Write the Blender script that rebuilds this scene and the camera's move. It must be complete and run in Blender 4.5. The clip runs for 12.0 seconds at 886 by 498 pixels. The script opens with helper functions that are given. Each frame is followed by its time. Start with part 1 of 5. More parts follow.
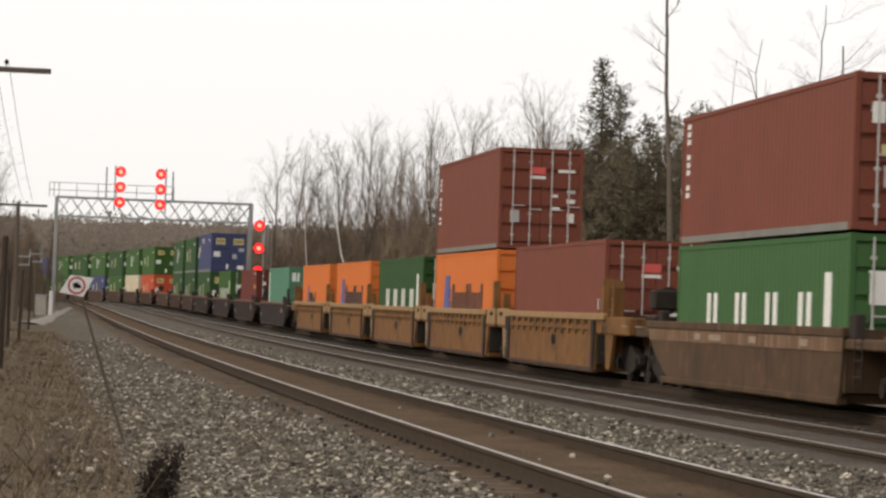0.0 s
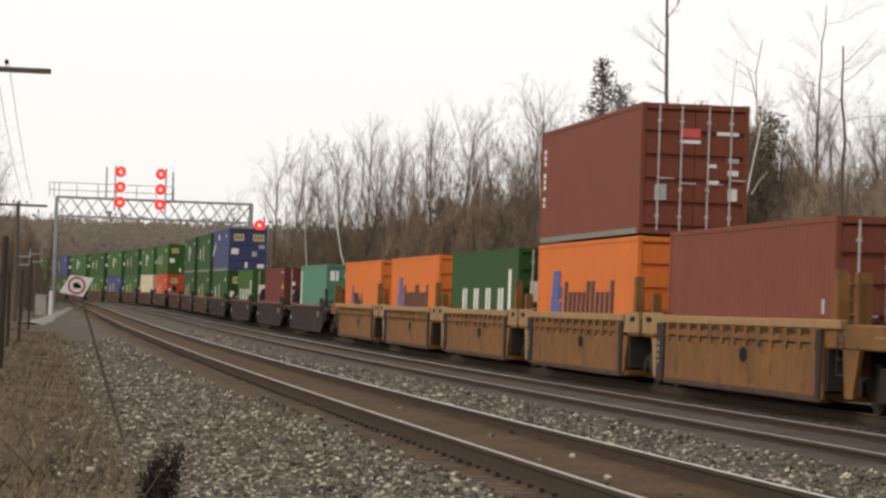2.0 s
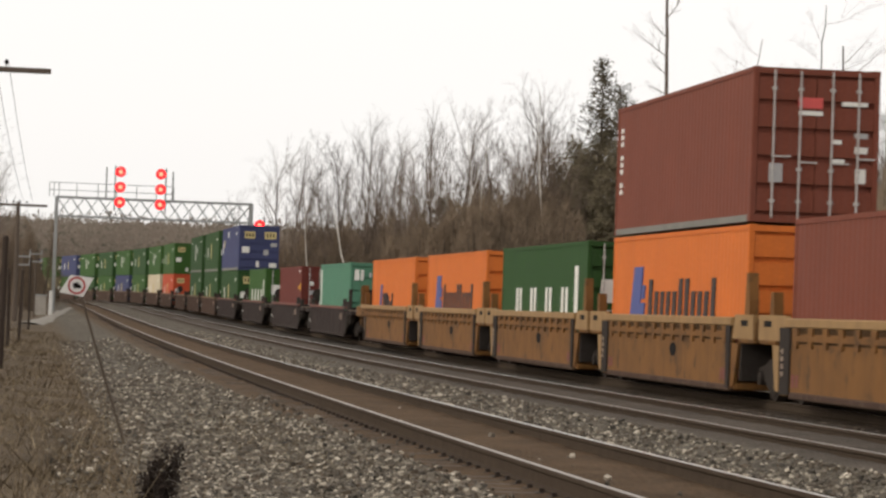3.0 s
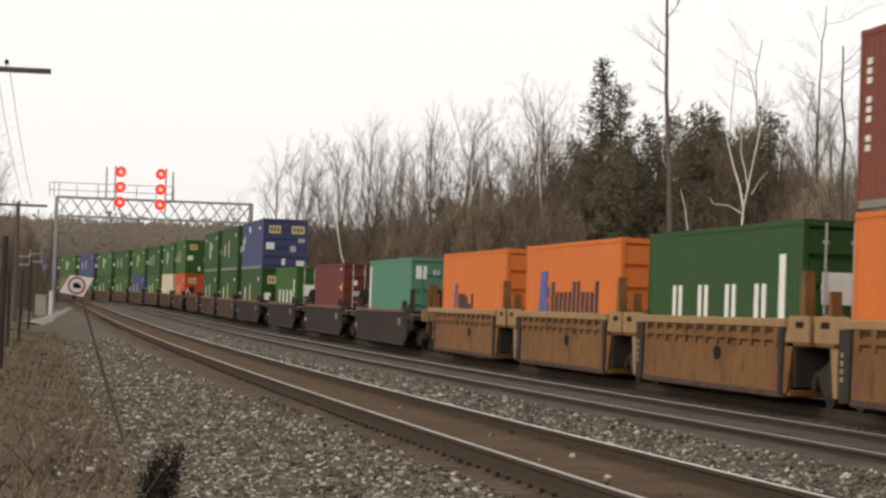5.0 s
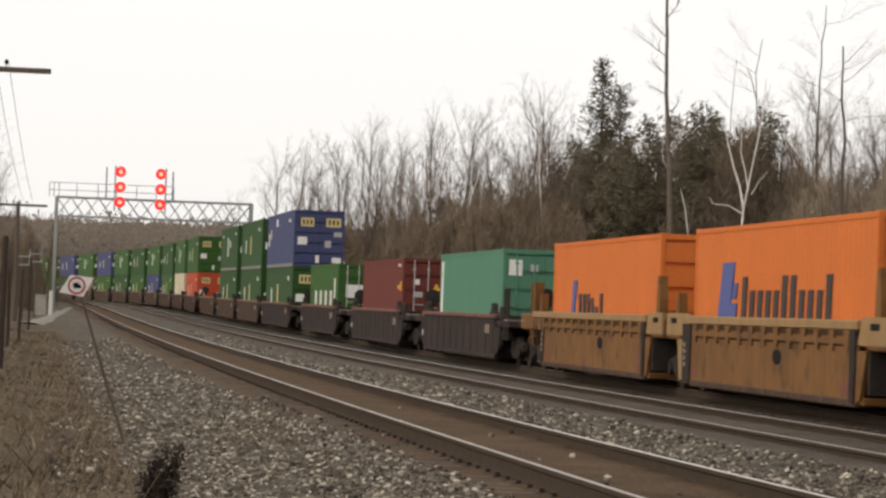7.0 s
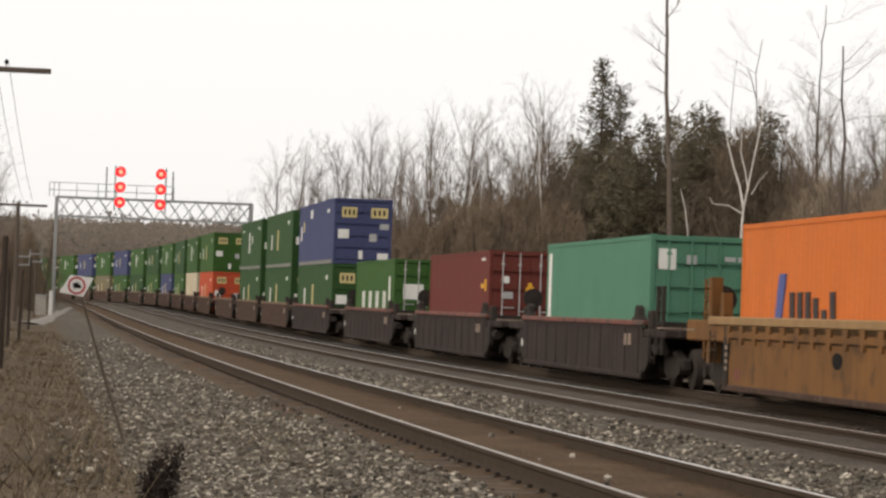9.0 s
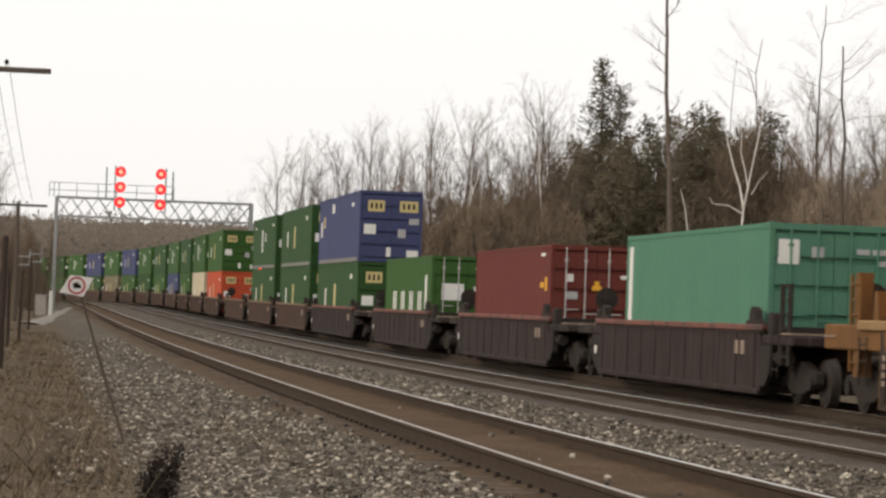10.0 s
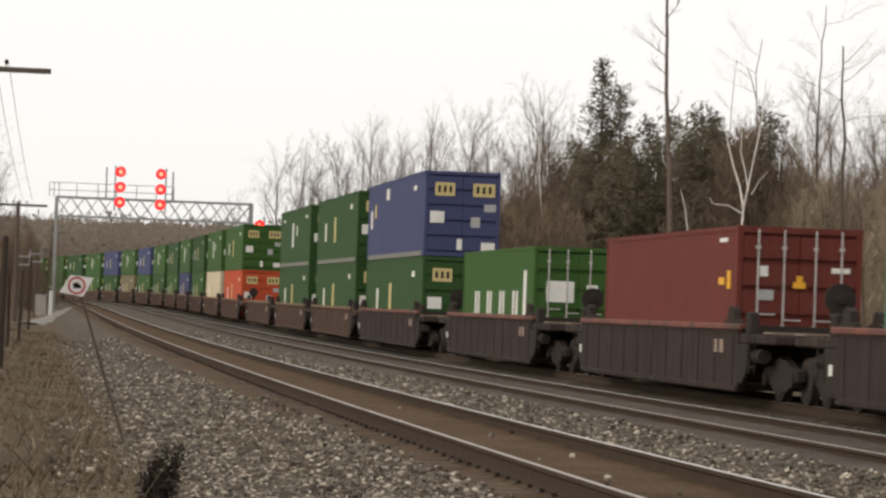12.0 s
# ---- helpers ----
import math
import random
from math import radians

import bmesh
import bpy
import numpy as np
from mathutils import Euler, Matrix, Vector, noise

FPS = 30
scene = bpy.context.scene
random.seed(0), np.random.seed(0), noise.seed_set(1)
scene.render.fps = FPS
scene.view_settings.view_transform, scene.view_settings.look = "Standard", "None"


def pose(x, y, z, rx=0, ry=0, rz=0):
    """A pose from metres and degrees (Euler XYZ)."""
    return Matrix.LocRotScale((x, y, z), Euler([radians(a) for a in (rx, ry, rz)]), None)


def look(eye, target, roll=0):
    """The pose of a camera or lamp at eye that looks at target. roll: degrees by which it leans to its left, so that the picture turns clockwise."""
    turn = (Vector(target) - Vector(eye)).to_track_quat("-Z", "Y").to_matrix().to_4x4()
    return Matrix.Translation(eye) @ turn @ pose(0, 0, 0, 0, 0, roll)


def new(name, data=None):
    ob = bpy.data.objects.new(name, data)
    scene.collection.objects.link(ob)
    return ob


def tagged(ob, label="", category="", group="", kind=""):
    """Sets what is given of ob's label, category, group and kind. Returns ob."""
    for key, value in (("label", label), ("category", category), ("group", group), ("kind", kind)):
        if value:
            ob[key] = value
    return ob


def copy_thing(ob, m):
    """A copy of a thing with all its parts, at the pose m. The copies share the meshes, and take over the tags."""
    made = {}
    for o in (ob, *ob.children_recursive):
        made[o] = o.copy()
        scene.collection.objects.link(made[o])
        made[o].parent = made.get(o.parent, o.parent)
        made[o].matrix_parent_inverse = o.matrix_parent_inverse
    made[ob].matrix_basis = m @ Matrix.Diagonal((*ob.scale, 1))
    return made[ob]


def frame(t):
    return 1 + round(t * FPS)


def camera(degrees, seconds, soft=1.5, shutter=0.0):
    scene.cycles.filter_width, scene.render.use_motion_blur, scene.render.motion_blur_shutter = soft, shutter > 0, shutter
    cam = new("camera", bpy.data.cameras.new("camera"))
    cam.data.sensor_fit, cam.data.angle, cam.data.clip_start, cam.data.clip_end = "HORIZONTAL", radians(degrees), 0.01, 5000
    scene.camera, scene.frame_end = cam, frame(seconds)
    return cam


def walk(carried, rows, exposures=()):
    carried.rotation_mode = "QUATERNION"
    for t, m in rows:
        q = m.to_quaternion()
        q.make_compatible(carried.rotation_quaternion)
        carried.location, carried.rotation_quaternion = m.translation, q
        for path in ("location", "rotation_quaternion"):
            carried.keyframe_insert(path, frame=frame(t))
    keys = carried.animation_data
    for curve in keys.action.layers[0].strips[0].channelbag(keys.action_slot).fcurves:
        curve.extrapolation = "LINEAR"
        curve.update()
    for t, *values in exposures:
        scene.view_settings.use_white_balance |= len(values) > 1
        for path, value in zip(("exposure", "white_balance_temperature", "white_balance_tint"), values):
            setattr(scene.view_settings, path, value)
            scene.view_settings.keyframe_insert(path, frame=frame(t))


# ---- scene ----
# the camera stands on a tripod beside the line; Y runs along the track, X across it
EYE_HEIGHT, FIELD = 1.1605, 18.007
YAW, PITCH, ROLL = radians(8.3074), radians(1.5149), 1.9528
cam = camera(FIELD, 12.0, soft=2.6, shutter=0.4)
EYE = (0, 0, EYE_HEIGHT)
AIM = (100 * math.sin(YAW) * math.cos(PITCH), 100 * math.cos(YAW) * math.cos(PITCH), EYE_HEIGHT + 100 * math.sin(PITCH))
walk(cam, [(0, look(EYE, AIM, ROLL)), (12, look(EYE, AIM, ROLL))], exposures=[(0, 0.0), (12, 0.0)])

# ---- light: an overcast evening sky, bright and white ----
world = bpy.data.worlds.new("world")
scene.world = world
world.use_nodes = True
wn, wl = world.node_tree.nodes, world.node_tree.links
wn.clear()
sky = wn.new("ShaderNodeTexSky")
sky.sky_type, sky.sun_disc = "NISHITA", False
sky.sun_elevation, sky.sun_rotation = radians(24), radians(-100)
sky.air_density, sky.dust_density = 1.0, 4.0
grey = wn.new("ShaderNodeHueSaturation")
grey.inputs["Saturation"].default_value = 0.12
cloud = wn.new("ShaderNodeMixRGB")
cloud.inputs["Fac"].default_value = 0.72
cloud.inputs["Color2"].default_value = (9.6, 9.3, 9.0, 1)
back = wn.new("ShaderNodeBackground")
back.inputs["Strength"].default_value = 0.135
out = wn.new("ShaderNodeOutputWorld")
wl.new(sky.outputs[0], grey.inputs["Color"])
wl.new(grey.outputs[0], cloud.inputs["Color1"])
wl.new(cloud.outputs[0], back.inputs["Color"])
wl.new(back.outputs[0], out.inputs["Surface"])
sun = new("sun", bpy.data.lights.new("sun", "SUN"))
sun.data.energy, sun.data.angle, sun.data.color = 0.95, radians(28), (1.0, 0.86, 0.68)
sun.matrix_world = look((-60, -12, 30), (0, 0, 0))

# ---- the line of the tracks ----
L1, L2, L3 = 4.941, 9.090, 14.340      # centre lines, metres to the right of the camera
DROP3 = -0.15                          # the third track lies a little lower
GAUGE = 0.7525                         # half the distance between rail heads
BEND_START, BEND = 252.0, -4.2e-4


def bend(s):
    return BEND * (s - BEND_START) ** 2 if s > BEND_START else 0.0


def rise(s):
    s = min(max(s, -40.0), 420.0)
    return -0.000453 * s + 0.4609e-4 * s * s - 0.6949e-7 * s ** 3


def travel(t):
    return 9.4828 * t + 0.0088 * t * t


def on_line(lateral, s, z=0.0):
    k = 2 * BEND * (s - BEND_START) if s > BEND_START else 0.0
    return (lateral + bend(s), s - lateral * k * 0.5, z + rise(s))


# ---- materials ----
def material(name, base, rough=0.8, metal=0.0, second=None, scale=4.0, amount=0.5, fine=40.0, bump=0.3, bump_scale=60.0,
             streak=None, rust=None, random_value=0.0, spec=0.3, stretch=(1, 1, 1), depth=0.01):
    """Base colour with two scales of variation, optional vertical streaks, rust patches and bump."""
    m = bpy.data.materials.new(name)
    m.use_nodes = True
    n, l = m.node_tree.nodes, m.node_tree.links
    b = n["Principled BSDF"]
    b.inputs["Roughness"].default_value, b.inputs["Metallic"].default_value = rough, metal
    b.inputs["Specular IOR Level"].default_value = spec
    tc = n.new("ShaderNodeTexCoord")
    mp = n.new("ShaderNodeMapping")
    mp.inputs["Scale"].default_value = stretch
    l.new(tc.outputs["Object"], mp.inputs["Vector"])

    def tex(sc, detail, lo, hi, vec=None):
        t = n.new("ShaderNodeTexNoise")
        t.inputs["Scale"].default_value, t.inputs["Detail"].default_value = sc, detail
        l.new(vec or mp.outputs[0], t.inputs["Vector"])
        r = n.new("ShaderNodeMapRange")
        r.inputs["From Min"].default_value, r.inputs["From Max"].default_value = lo, hi
        l.new(t.outputs[0], r.inputs["Value"])
        return t, r

    def mix(fac, a, c, mode="MIX"):
        x = n.new("ShaderNodeMixRGB")
        x.blend_type = mode
        for sock, v in ((x.inputs["Fac"], fac), (x.inputs["Color1"], a), (x.inputs["Color2"], c)):
            if isinstance(v, (tuple, list)):
                sock.default_value = (*v[:3], 1)
            elif isinstance(v, float):
                sock.default_value = v
            else:
                l.new(v, sock)
        return x.outputs[0]

    second = second or tuple(c * 0.62 for c in base)
    _, r1 = tex(scale, 5, 0.35, 0.7)
    mul = n.new("ShaderNodeMath")
    mul.operation = "MULTIPLY"
    mul.inputs[1].default_value = amount
    l.new(r1.outputs[0], mul.inputs[0])
    col = mix(mul.outputs[0], base, second)
    _, r2 = tex(fine, 3, 0.3, 0.7)
    mul2 = n.new("ShaderNodeMath")
    mul2.operation = "MULTIPLY"
    mul2.inputs[1].default_value = 0.35
    l.new(r2.outputs[0], mul2.inputs[0])
    col = mix(mul2.outputs[0], col, tuple(c * 0.55 for c in base))
    if streak:
        sm = n.new("ShaderNodeMapping")
        sm.inputs["Scale"].default_value = (6, 6, 0.35)
        l.new(tc.outputs["Object"], sm.inputs["Vector"])
        _, r3 = tex(1.3, 4, 0.52, 0.78, sm.outputs[0])
        col = mix(r3.outputs[0], col, streak)
    if rust:
        _, r4 = tex(2.3, 6, 0.56, 0.72)
        col = mix(r4.outputs[0], col, rust)
    if random_value:
        oi = n.new("ShaderNodeObjectInfo")
        mr = n.new("ShaderNodeMapRange")
        mr.inputs["To Min"].default_value, mr.inputs["To Max"].default_value = 1 - random_value, 1 + random_value
        l.new(oi.outputs["Random"], mr.inputs["Value"])
        hs = n.new("ShaderNodeHueSaturation")
        l.new(mr.outputs[0], hs.inputs["Value"])
        l.new(col, hs.inputs["Color"])
        col = hs.outputs[0]
    l.new(col, b.inputs["Base Color"])
    if bump:
        t, _ = tex(bump_scale, 4, 0, 1)
        bp = n.new("ShaderNodeBump")
        bp.inputs["Strength"].default_value, bp.inputs["Distance"].default_value = bump, depth
        l.new(t.outputs[0], bp.inputs["Height"])
        l.new(bp.outputs[0], b.inputs["Normal"])
    return m


def island_material(name, colours, rough=0.9, bump=0.3, fine=90.0):
    """Each loose piece takes its own tone between several colours."""
    m = material(name, colours[0], rough, bump=bump, bump_scale=fine, depth=0.004)
    n, l = m.node_tree.nodes, m.node_tree.links
    b = n["Principled BSDF"]
    g = n.new("ShaderNodeNewGeometry")
    r = n.new("ShaderNodeValToRGB")
    while len(r.color_ramp.elements) < len(colours):
        r.color_ramp.elements.new(0.5)
    for i, c in enumerate(colours):
        e = r.color_ramp.elements[i]
        e.position, e.color = i / (len(colours) - 1), (*c, 1)
    l.new(g.outputs["Random Per Island"], r.inputs[0])
    l.new(r.outputs[0], b.inputs["Base Color"])
    return m


def glow(name, colour, strength):
    m = bpy.data.materials.new(name)
    m.use_nodes = True
    b = m.node_tree.nodes["Principled BSDF"]
    b.inputs["Base Color"].default_value = (*colour, 1)
    b.inputs["Emission Color"].default_value = (*colour, 1)
    b.inputs["Emission Strength"].default_value = strength
    return m


def ground_material():
    """Ballast, brown fines between the rails and on the path side, dead grass on the bank."""
    m = bpy.data.materials.new("ground")
    m.use_nodes = True
    n, l = m.node_tree.nodes, m.node_tree.links
    b = n["Principled BSDF"]
    b.inputs["Roughness"].default_value = 0.95
    b.inputs["Specular IOR Level"].default_value = 0.1
    geo = n.new("ShaderNodeNewGeometry")
    sep = n.new("ShaderNodeSeparateXYZ")
    l.new(geo.outputs["Position"], sep.inputs[0])
    big = n.new("ShaderNodeTexNoise")
    big.inputs["Scale"].default_value, big.inputs["Detail"].default_value = 0.9, 6
    l.new(geo.outputs["Position"], big.inputs["Vector"])
    vor = n.new("ShaderNodeTexVoronoi")
    vor.inputs["Scale"].default_value = 19
    l.new(geo.outputs["Position"], vor.inputs["Vector"])
    fine = n.new("ShaderNodeTexNoise")
    fine.inputs["Scale"].default_value, fine.inputs["Detail"].default_value = 26, 6
    l.new(geo.outputs["Position"], fine.inputs["Vector"])
    stone = n.new("ShaderNodeValToRGB")
    cr = stone.color_ramp
    cr.elements[0].position, cr.elements[0].color = 0.0, (0.040, 0.033, 0.026, 1)
    cr.elements[1].position, cr.elements[1].color = 1.0, (0.170, 0.146, 0.113, 1)
    sep2 = n.new("ShaderNodeSeparateColor")
    l.new(vor.outputs["Color"], sep2.inputs[0])
    l.new(sep2.outputs[0], stone.inputs[0])
    dirt = n.new("ShaderNodeValToRGB")
    cr = dirt.color_ramp
    cr.elements[0].position, cr.elements[0].color = 0.3, (0.050, 0.031, 0.018, 1)
    cr.elements[1].position, cr.elements[1].color = 0.7, (0.125, 0.080, 0.045, 1)
    l.new(fine.outputs[0], dirt.inputs[0])
    # oily ballast and the train's shadow, painted together as one dark tone
    oil_shadow = n.new("ShaderNodeValToRGB")
    cr = oil_shadow.color_ramp
    cr.elements[0].position, cr.elements[0].color = 0.3, (0.030, 0.025, 0.021, 1)
    cr.elements[1].position, cr.elements[1].color = 0.7, (0.092, 0.078, 0.064, 1)
    l.new(fine.outputs[0], oil_shadow.inputs[0])
    grime = n.new("ShaderNodeValToRGB")
    cr = grime.color_ramp
    cr.elements[0].position, cr.elements[0].color = 0.3, (0.042, 0.033, 0.026, 1)
    cr.elements[1].position, cr.elements[1].color = 0.7, (0.118, 0.096, 0.077, 1)
    l.new(fine.outputs[0], grime.inputs[0])
    turf = n.new("ShaderNodeValToRGB")
    cr = turf.color_ramp
    cr.elements[0].position, cr.elements[0].color = 0.34, (0.036, 0.027, 0.018, 1)
    cr.elements[1].position, cr.elements[1].color = 0.68, (0.185, 0.138, 0.092, 1)
    l.new(fine.outputs[0], turf.inputs[0])

    def band(centre, half, soft, wobble):
        a = n.new("ShaderNodeMath")
        a.operation = "SUBTRACT"
        l.new(sep.outputs[0], a.inputs[0])
        a.inputs[1].default_value = centre
        w = n.new("ShaderNodeMath")
        w.operation = "MULTIPLY_ADD"
        l.new(big.outputs[0], w.inputs[0])
        w.inputs[1].default_value, w.inputs[2].default_value = wobble, -wobble / 2
        s = n.new("ShaderNodeMath")
        s.operation = "ADD"
        l.new(a.outputs[0], s.inputs[0])
        l.new(w.outputs[0], s.inputs[1])
        c = n.new("ShaderNodeMath")
        c.operation = "ABSOLUTE"
        l.new(s.outputs[0], c.inputs[0])
        r = n.new("ShaderNodeMapRange")
        r.inputs["From Min"].default_value, r.inputs["From Max"].default_value = half + soft, half
        l.new(c.outputs[0], r.inputs["Value"])
        return r.outputs[0]

    col = stone.outputs[0]
    for centre, half, soft, wobble, source in ((L1 - 0.08, 1.22, 0.5, 0.6, dirt), (L2, 1.0, 0.35, 0.5, grime), (L3, 2.1, 0.7, 0.8, oil_shadow),
                                               (-40, 41.1, 0.8, 1.6, turf), (100, 81.5, 1.0, 2.0, turf)):
        x = n.new("ShaderNodeMixRGB")
        l.new(band(centre, half, soft, wobble), x.inputs["Fac"])
        l.new(col, x.inputs["Color1"])
        l.new(source.outputs[0], x.inputs["Color2"])
        col = x.outputs[0]
    x = n.new("ShaderNodeMixRGB")
    x.blend_type = "MULTIPLY"
    x.inputs["Fac"].default_value = 0.6
    l.new(col, x.inputs["Color1"])
    ramp = n.new("ShaderNodeMapRange")
    ramp.inputs["From Min"].default_value, ramp.inputs["From Max"].default_value, ramp.inputs["To Min"].default_value = 0.3, 0.7, 0.45
    ramp.inputs["To Max"].default_value = 1.3
    l.new(big.outputs[0], ramp.inputs["Value"])
    l.new(ramp.outputs[0], x.inputs["Color2"])
    l.new(x.outputs[0], b.inputs["Base Color"])
    bp = n.new("ShaderNodeBump")
    bp.inputs["Strength"].default_value, bp.inputs["Distance"].default_value = 0.8, 0.03
    l.new(vor.outputs["Distance"], bp.inputs["Height"])
    l.new(bp.outputs[0], b.inputs["Normal"])
    return m


GROUND = ground_material()
RAIL_SIDE = material("rail_rust", (0.070, 0.052, 0.038), 0.95, 0.0, scale=8, bump=0.3, spec=0.03)
RAIL_TOP = material("rail_steel", (0.62, 0.60, 0.56), 0.34, 0.9, scale=6, amount=0.3, bump=0.1)
# same head steel, with the weaker sky reflection put into its colour
RAIL_FAINT_SHEEN = material("rail_steel_faint_sheen", (0.40, 0.36, 0.32), 0.5, 0.6, scale=6, amount=0.4, bump=0.1)
TIE = material("tie_wood", (0.10, 0.075, 0.055), 0.95, second=(0.05, 0.036, 0.027), scale=3, stretch=(1, 8, 8), random_value=0.3, bump=0.6)
STONE = island_material("ballast_stone", [(0.03, 0.025, 0.02), (0.065, 0.055, 0.043), (0.11, 0.093, 0.073), (0.155, 0.132, 0.105), (0.085, 0.062, 0.042), (0.12, 0.103, 0.08), (0.26, 0.228, 0.18), (0.52, 0.46, 0.37)])
PLATE = material("tie_plate", (0.05, 0.036, 0.028), 0.8, 0.3)
BARK = material("bark", (0.205, 0.162, 0.128), 0.95, second=(0.08, 0.055, 0.045), scale=5, random_value=0.25, spec=0.1)
BARK_DARK = material("bark_dark", (0.10, 0.078, 0.06), 0.95, scale=5, random_value=0.3, spec=0.1)
BARK_PALE = material("bark_pale", (0.74, 0.69, 0.62), 0.9, second=(0.34, 0.30, 0.26), scale=6, random_value=0.1, spec=0.1)
TWIG = material("twig", (0.175, 0.136, 0.108), 0.95, random_value=0.3, bump=0, spec=0.05)
BRUSH = material("brush_twig", (0.205, 0.155, 0.110), 0.95, random_value=0.3, bump=0, spec=0.05)
BRUSH_PALE = material("pale_brush_twig", (0.325, 0.258, 0.185), 0.95, random_value=0.25, bump=0, spec=0.05)
NEEDLE = material("needle", (0.145, 0.120, 0.078), 0.9, second=(0.09, 0.08, 0.05), scale=1.5, random_value=0.25, bump=0, spec=0.1)
GALV = material("galvanised_steel", (0.36, 0.36, 0.35), 0.6, 0.3, scale=3, amount=0.4, bump=0.1)
BLACK = material("black_paint", (0.016, 0.014, 0.013), 0.8, scale=4, bump=0.1, spec=0.06)
RED_LENS = glow("red_lens", (1.0, 0.008, 0.010), 4.0)
RED_CORE = glow("red_lens_core", (1.0, 0.17, 0.10), 3.4)
WHITE_PAINT = material("white_paint", (0.74, 0.72, 0.68), 0.6, scale=3, amount=0.25, bump=0.1)
RED_PAINT = material("red_paint", (0.42, 0.03, 0.03), 0.6, bump=0.1)
POST_WOOD = material("post_wood", (0.062, 0.047, 0.038), 0.95, scale=3, stretch=(6, 6, 1), bump=0.5, spec=0.05)
POLE_WOOD = material("pole_wood", (0.13, 0.10, 0.078), 0.95, scale=3, stretch=(6, 6, 1), bump=0.5)
GRASS = island_material("dry_grass", [(0.11, 0.082, 0.05), (0.19, 0.145, 0.092), (0.06, 0.044, 0.028), (0.27, 0.21, 0.135), (0.13, 0.095, 0.058), (0.045, 0.033, 0.022)])
# tree tones made paler to stand in for haze over the distance
WOODS_HAZED = island_material("far_woods", [(0.26, 0.212, 0.170), (0.22, 0.176, 0.140), (0.30, 0.248, 0.20), (0.13, 0.118, 0.092)])
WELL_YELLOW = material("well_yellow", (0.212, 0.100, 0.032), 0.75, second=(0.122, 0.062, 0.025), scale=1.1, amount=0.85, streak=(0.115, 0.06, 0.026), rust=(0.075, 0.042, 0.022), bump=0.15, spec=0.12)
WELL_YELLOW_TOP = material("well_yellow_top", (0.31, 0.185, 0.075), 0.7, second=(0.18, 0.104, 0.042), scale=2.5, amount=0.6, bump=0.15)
WELL_RUST = material("well_rust", (0.104, 0.063, 0.036), 0.8, second=(0.060, 0.040, 0.025), scale=0.8, amount=0.9, streak=(0.048, 0.034, 0.023), rust=(0.13, 0.07, 0.045), bump=0.15, spec=0.1)
WELL_DARK = material("well_dark", (0.046, 0.034, 0.030), 0.85, second=(0.028, 0.021, 0.019), scale=1.5, amount=0.7, streak=(0.078, 0.060, 0.052), bump=0.15, spec=0.08)
WELL_RED = material("well_red_chord", (0.20, 0.070, 0.048), 0.75, second=(0.075, 0.040, 0.032), scale=1.2, amount=0.9, rust=(0.05, 0.034, 0.028), bump=0.15)
WELL_TAN_TOP = material("well_tan_chord", (0.19, 0.115, 0.06), 0.75, second=(0.10, 0.062, 0.038), scale=2.5, amount=0.7, bump=0.15)
WELL_BROWN = material("well_brown", (0.085, 0.052, 0.038), 0.85, second=(0.045, 0.03, 0.024), scale=1.5, amount=0.7, streak=(0.12, 0.085, 0.065), bump=0.15, spec=0.08)
WELL_RUST_TOP = material("well_rust_band", (0.185, 0.112, 0.064), 0.8, second=(0.095, 0.058, 0.036), scale=1.3, amount=0.8, streak=(0.29, 0.20, 0.15), bump=0.15, spec=0.1)
# yellow in shadow between the ribs, painted as a dark brown
RIB_SHADE = material("rib_shade", (0.070, 0.040, 0.020), 0.9, scale=3, bump=0.1, spec=0.05)
STENCIL = material("faded_stencil", (0.33, 0.25, 0.19), 0.8, second=(0.2, 0.14, 0.1), scale=9, amount=0.8, bump=0)
FADED_RED = material("faded_red_stencil", (0.20, 0.06, 0.055), 0.8, second=(0.12, 0.05, 0.04), scale=9, amount=0.8, bump=0)
CONCRETE = material("footing_concrete", (0.33, 0.31, 0.28), 0.9)
TRUCK = material("truck_iron", (0.046, 0.038, 0.033), 0.85, 0.0, second=(0.030, 0.024, 0.020), scale=5, spec=0.05)
WHEEL = material("wheel_steel", (0.050, 0.040, 0.034), 0.85, 0.0, scale=8, bump=0.1, spec=0.1)
WOOD_DECK = material("walkway_grating", (0.24, 0.18, 0.13), 0.8, bump=0.2)


def paint(name, base, **k):
    return material(name, base, k.pop("rough", 0.7), spec=0.12, second=tuple(c * 0.72 for c in base), scale=0.8, amount=0.45,
                    streak=tuple(c * 0.78 + 0.012 for c in base), fine=14, bump=0.08, **k)


BOX_PAINT = {
    "brown": paint("container_brown", (0.190, 0.059, 0.037)),
    "maroon": paint("container_maroon", (0.145, 0.036, 0.027)),
    "orange": paint("container_orange", (0.62, 0.165, 0.035)),
    "green": paint("container_green", (0.055, 0.125, 0.042)),
    "deep_green": paint("container_deep_green", (0.033, 0.080, 0.023)),
    "grass_green": paint("container_grass_green", (0.046, 0.108, 0.024)),
    "teal": paint("container_teal", (0.092, 0.220, 0.142)),
    "blue": paint("container_blue", (0.062, 0.070, 0.150)),
    "red": paint("container_red", (0.50, 0.085, 0.035)),
    "cream": paint("container_cream", (0.62, 0.53, 0.37)),
    "tan": paint("container_tan", (0.20, 0.17, 0.10)),
}
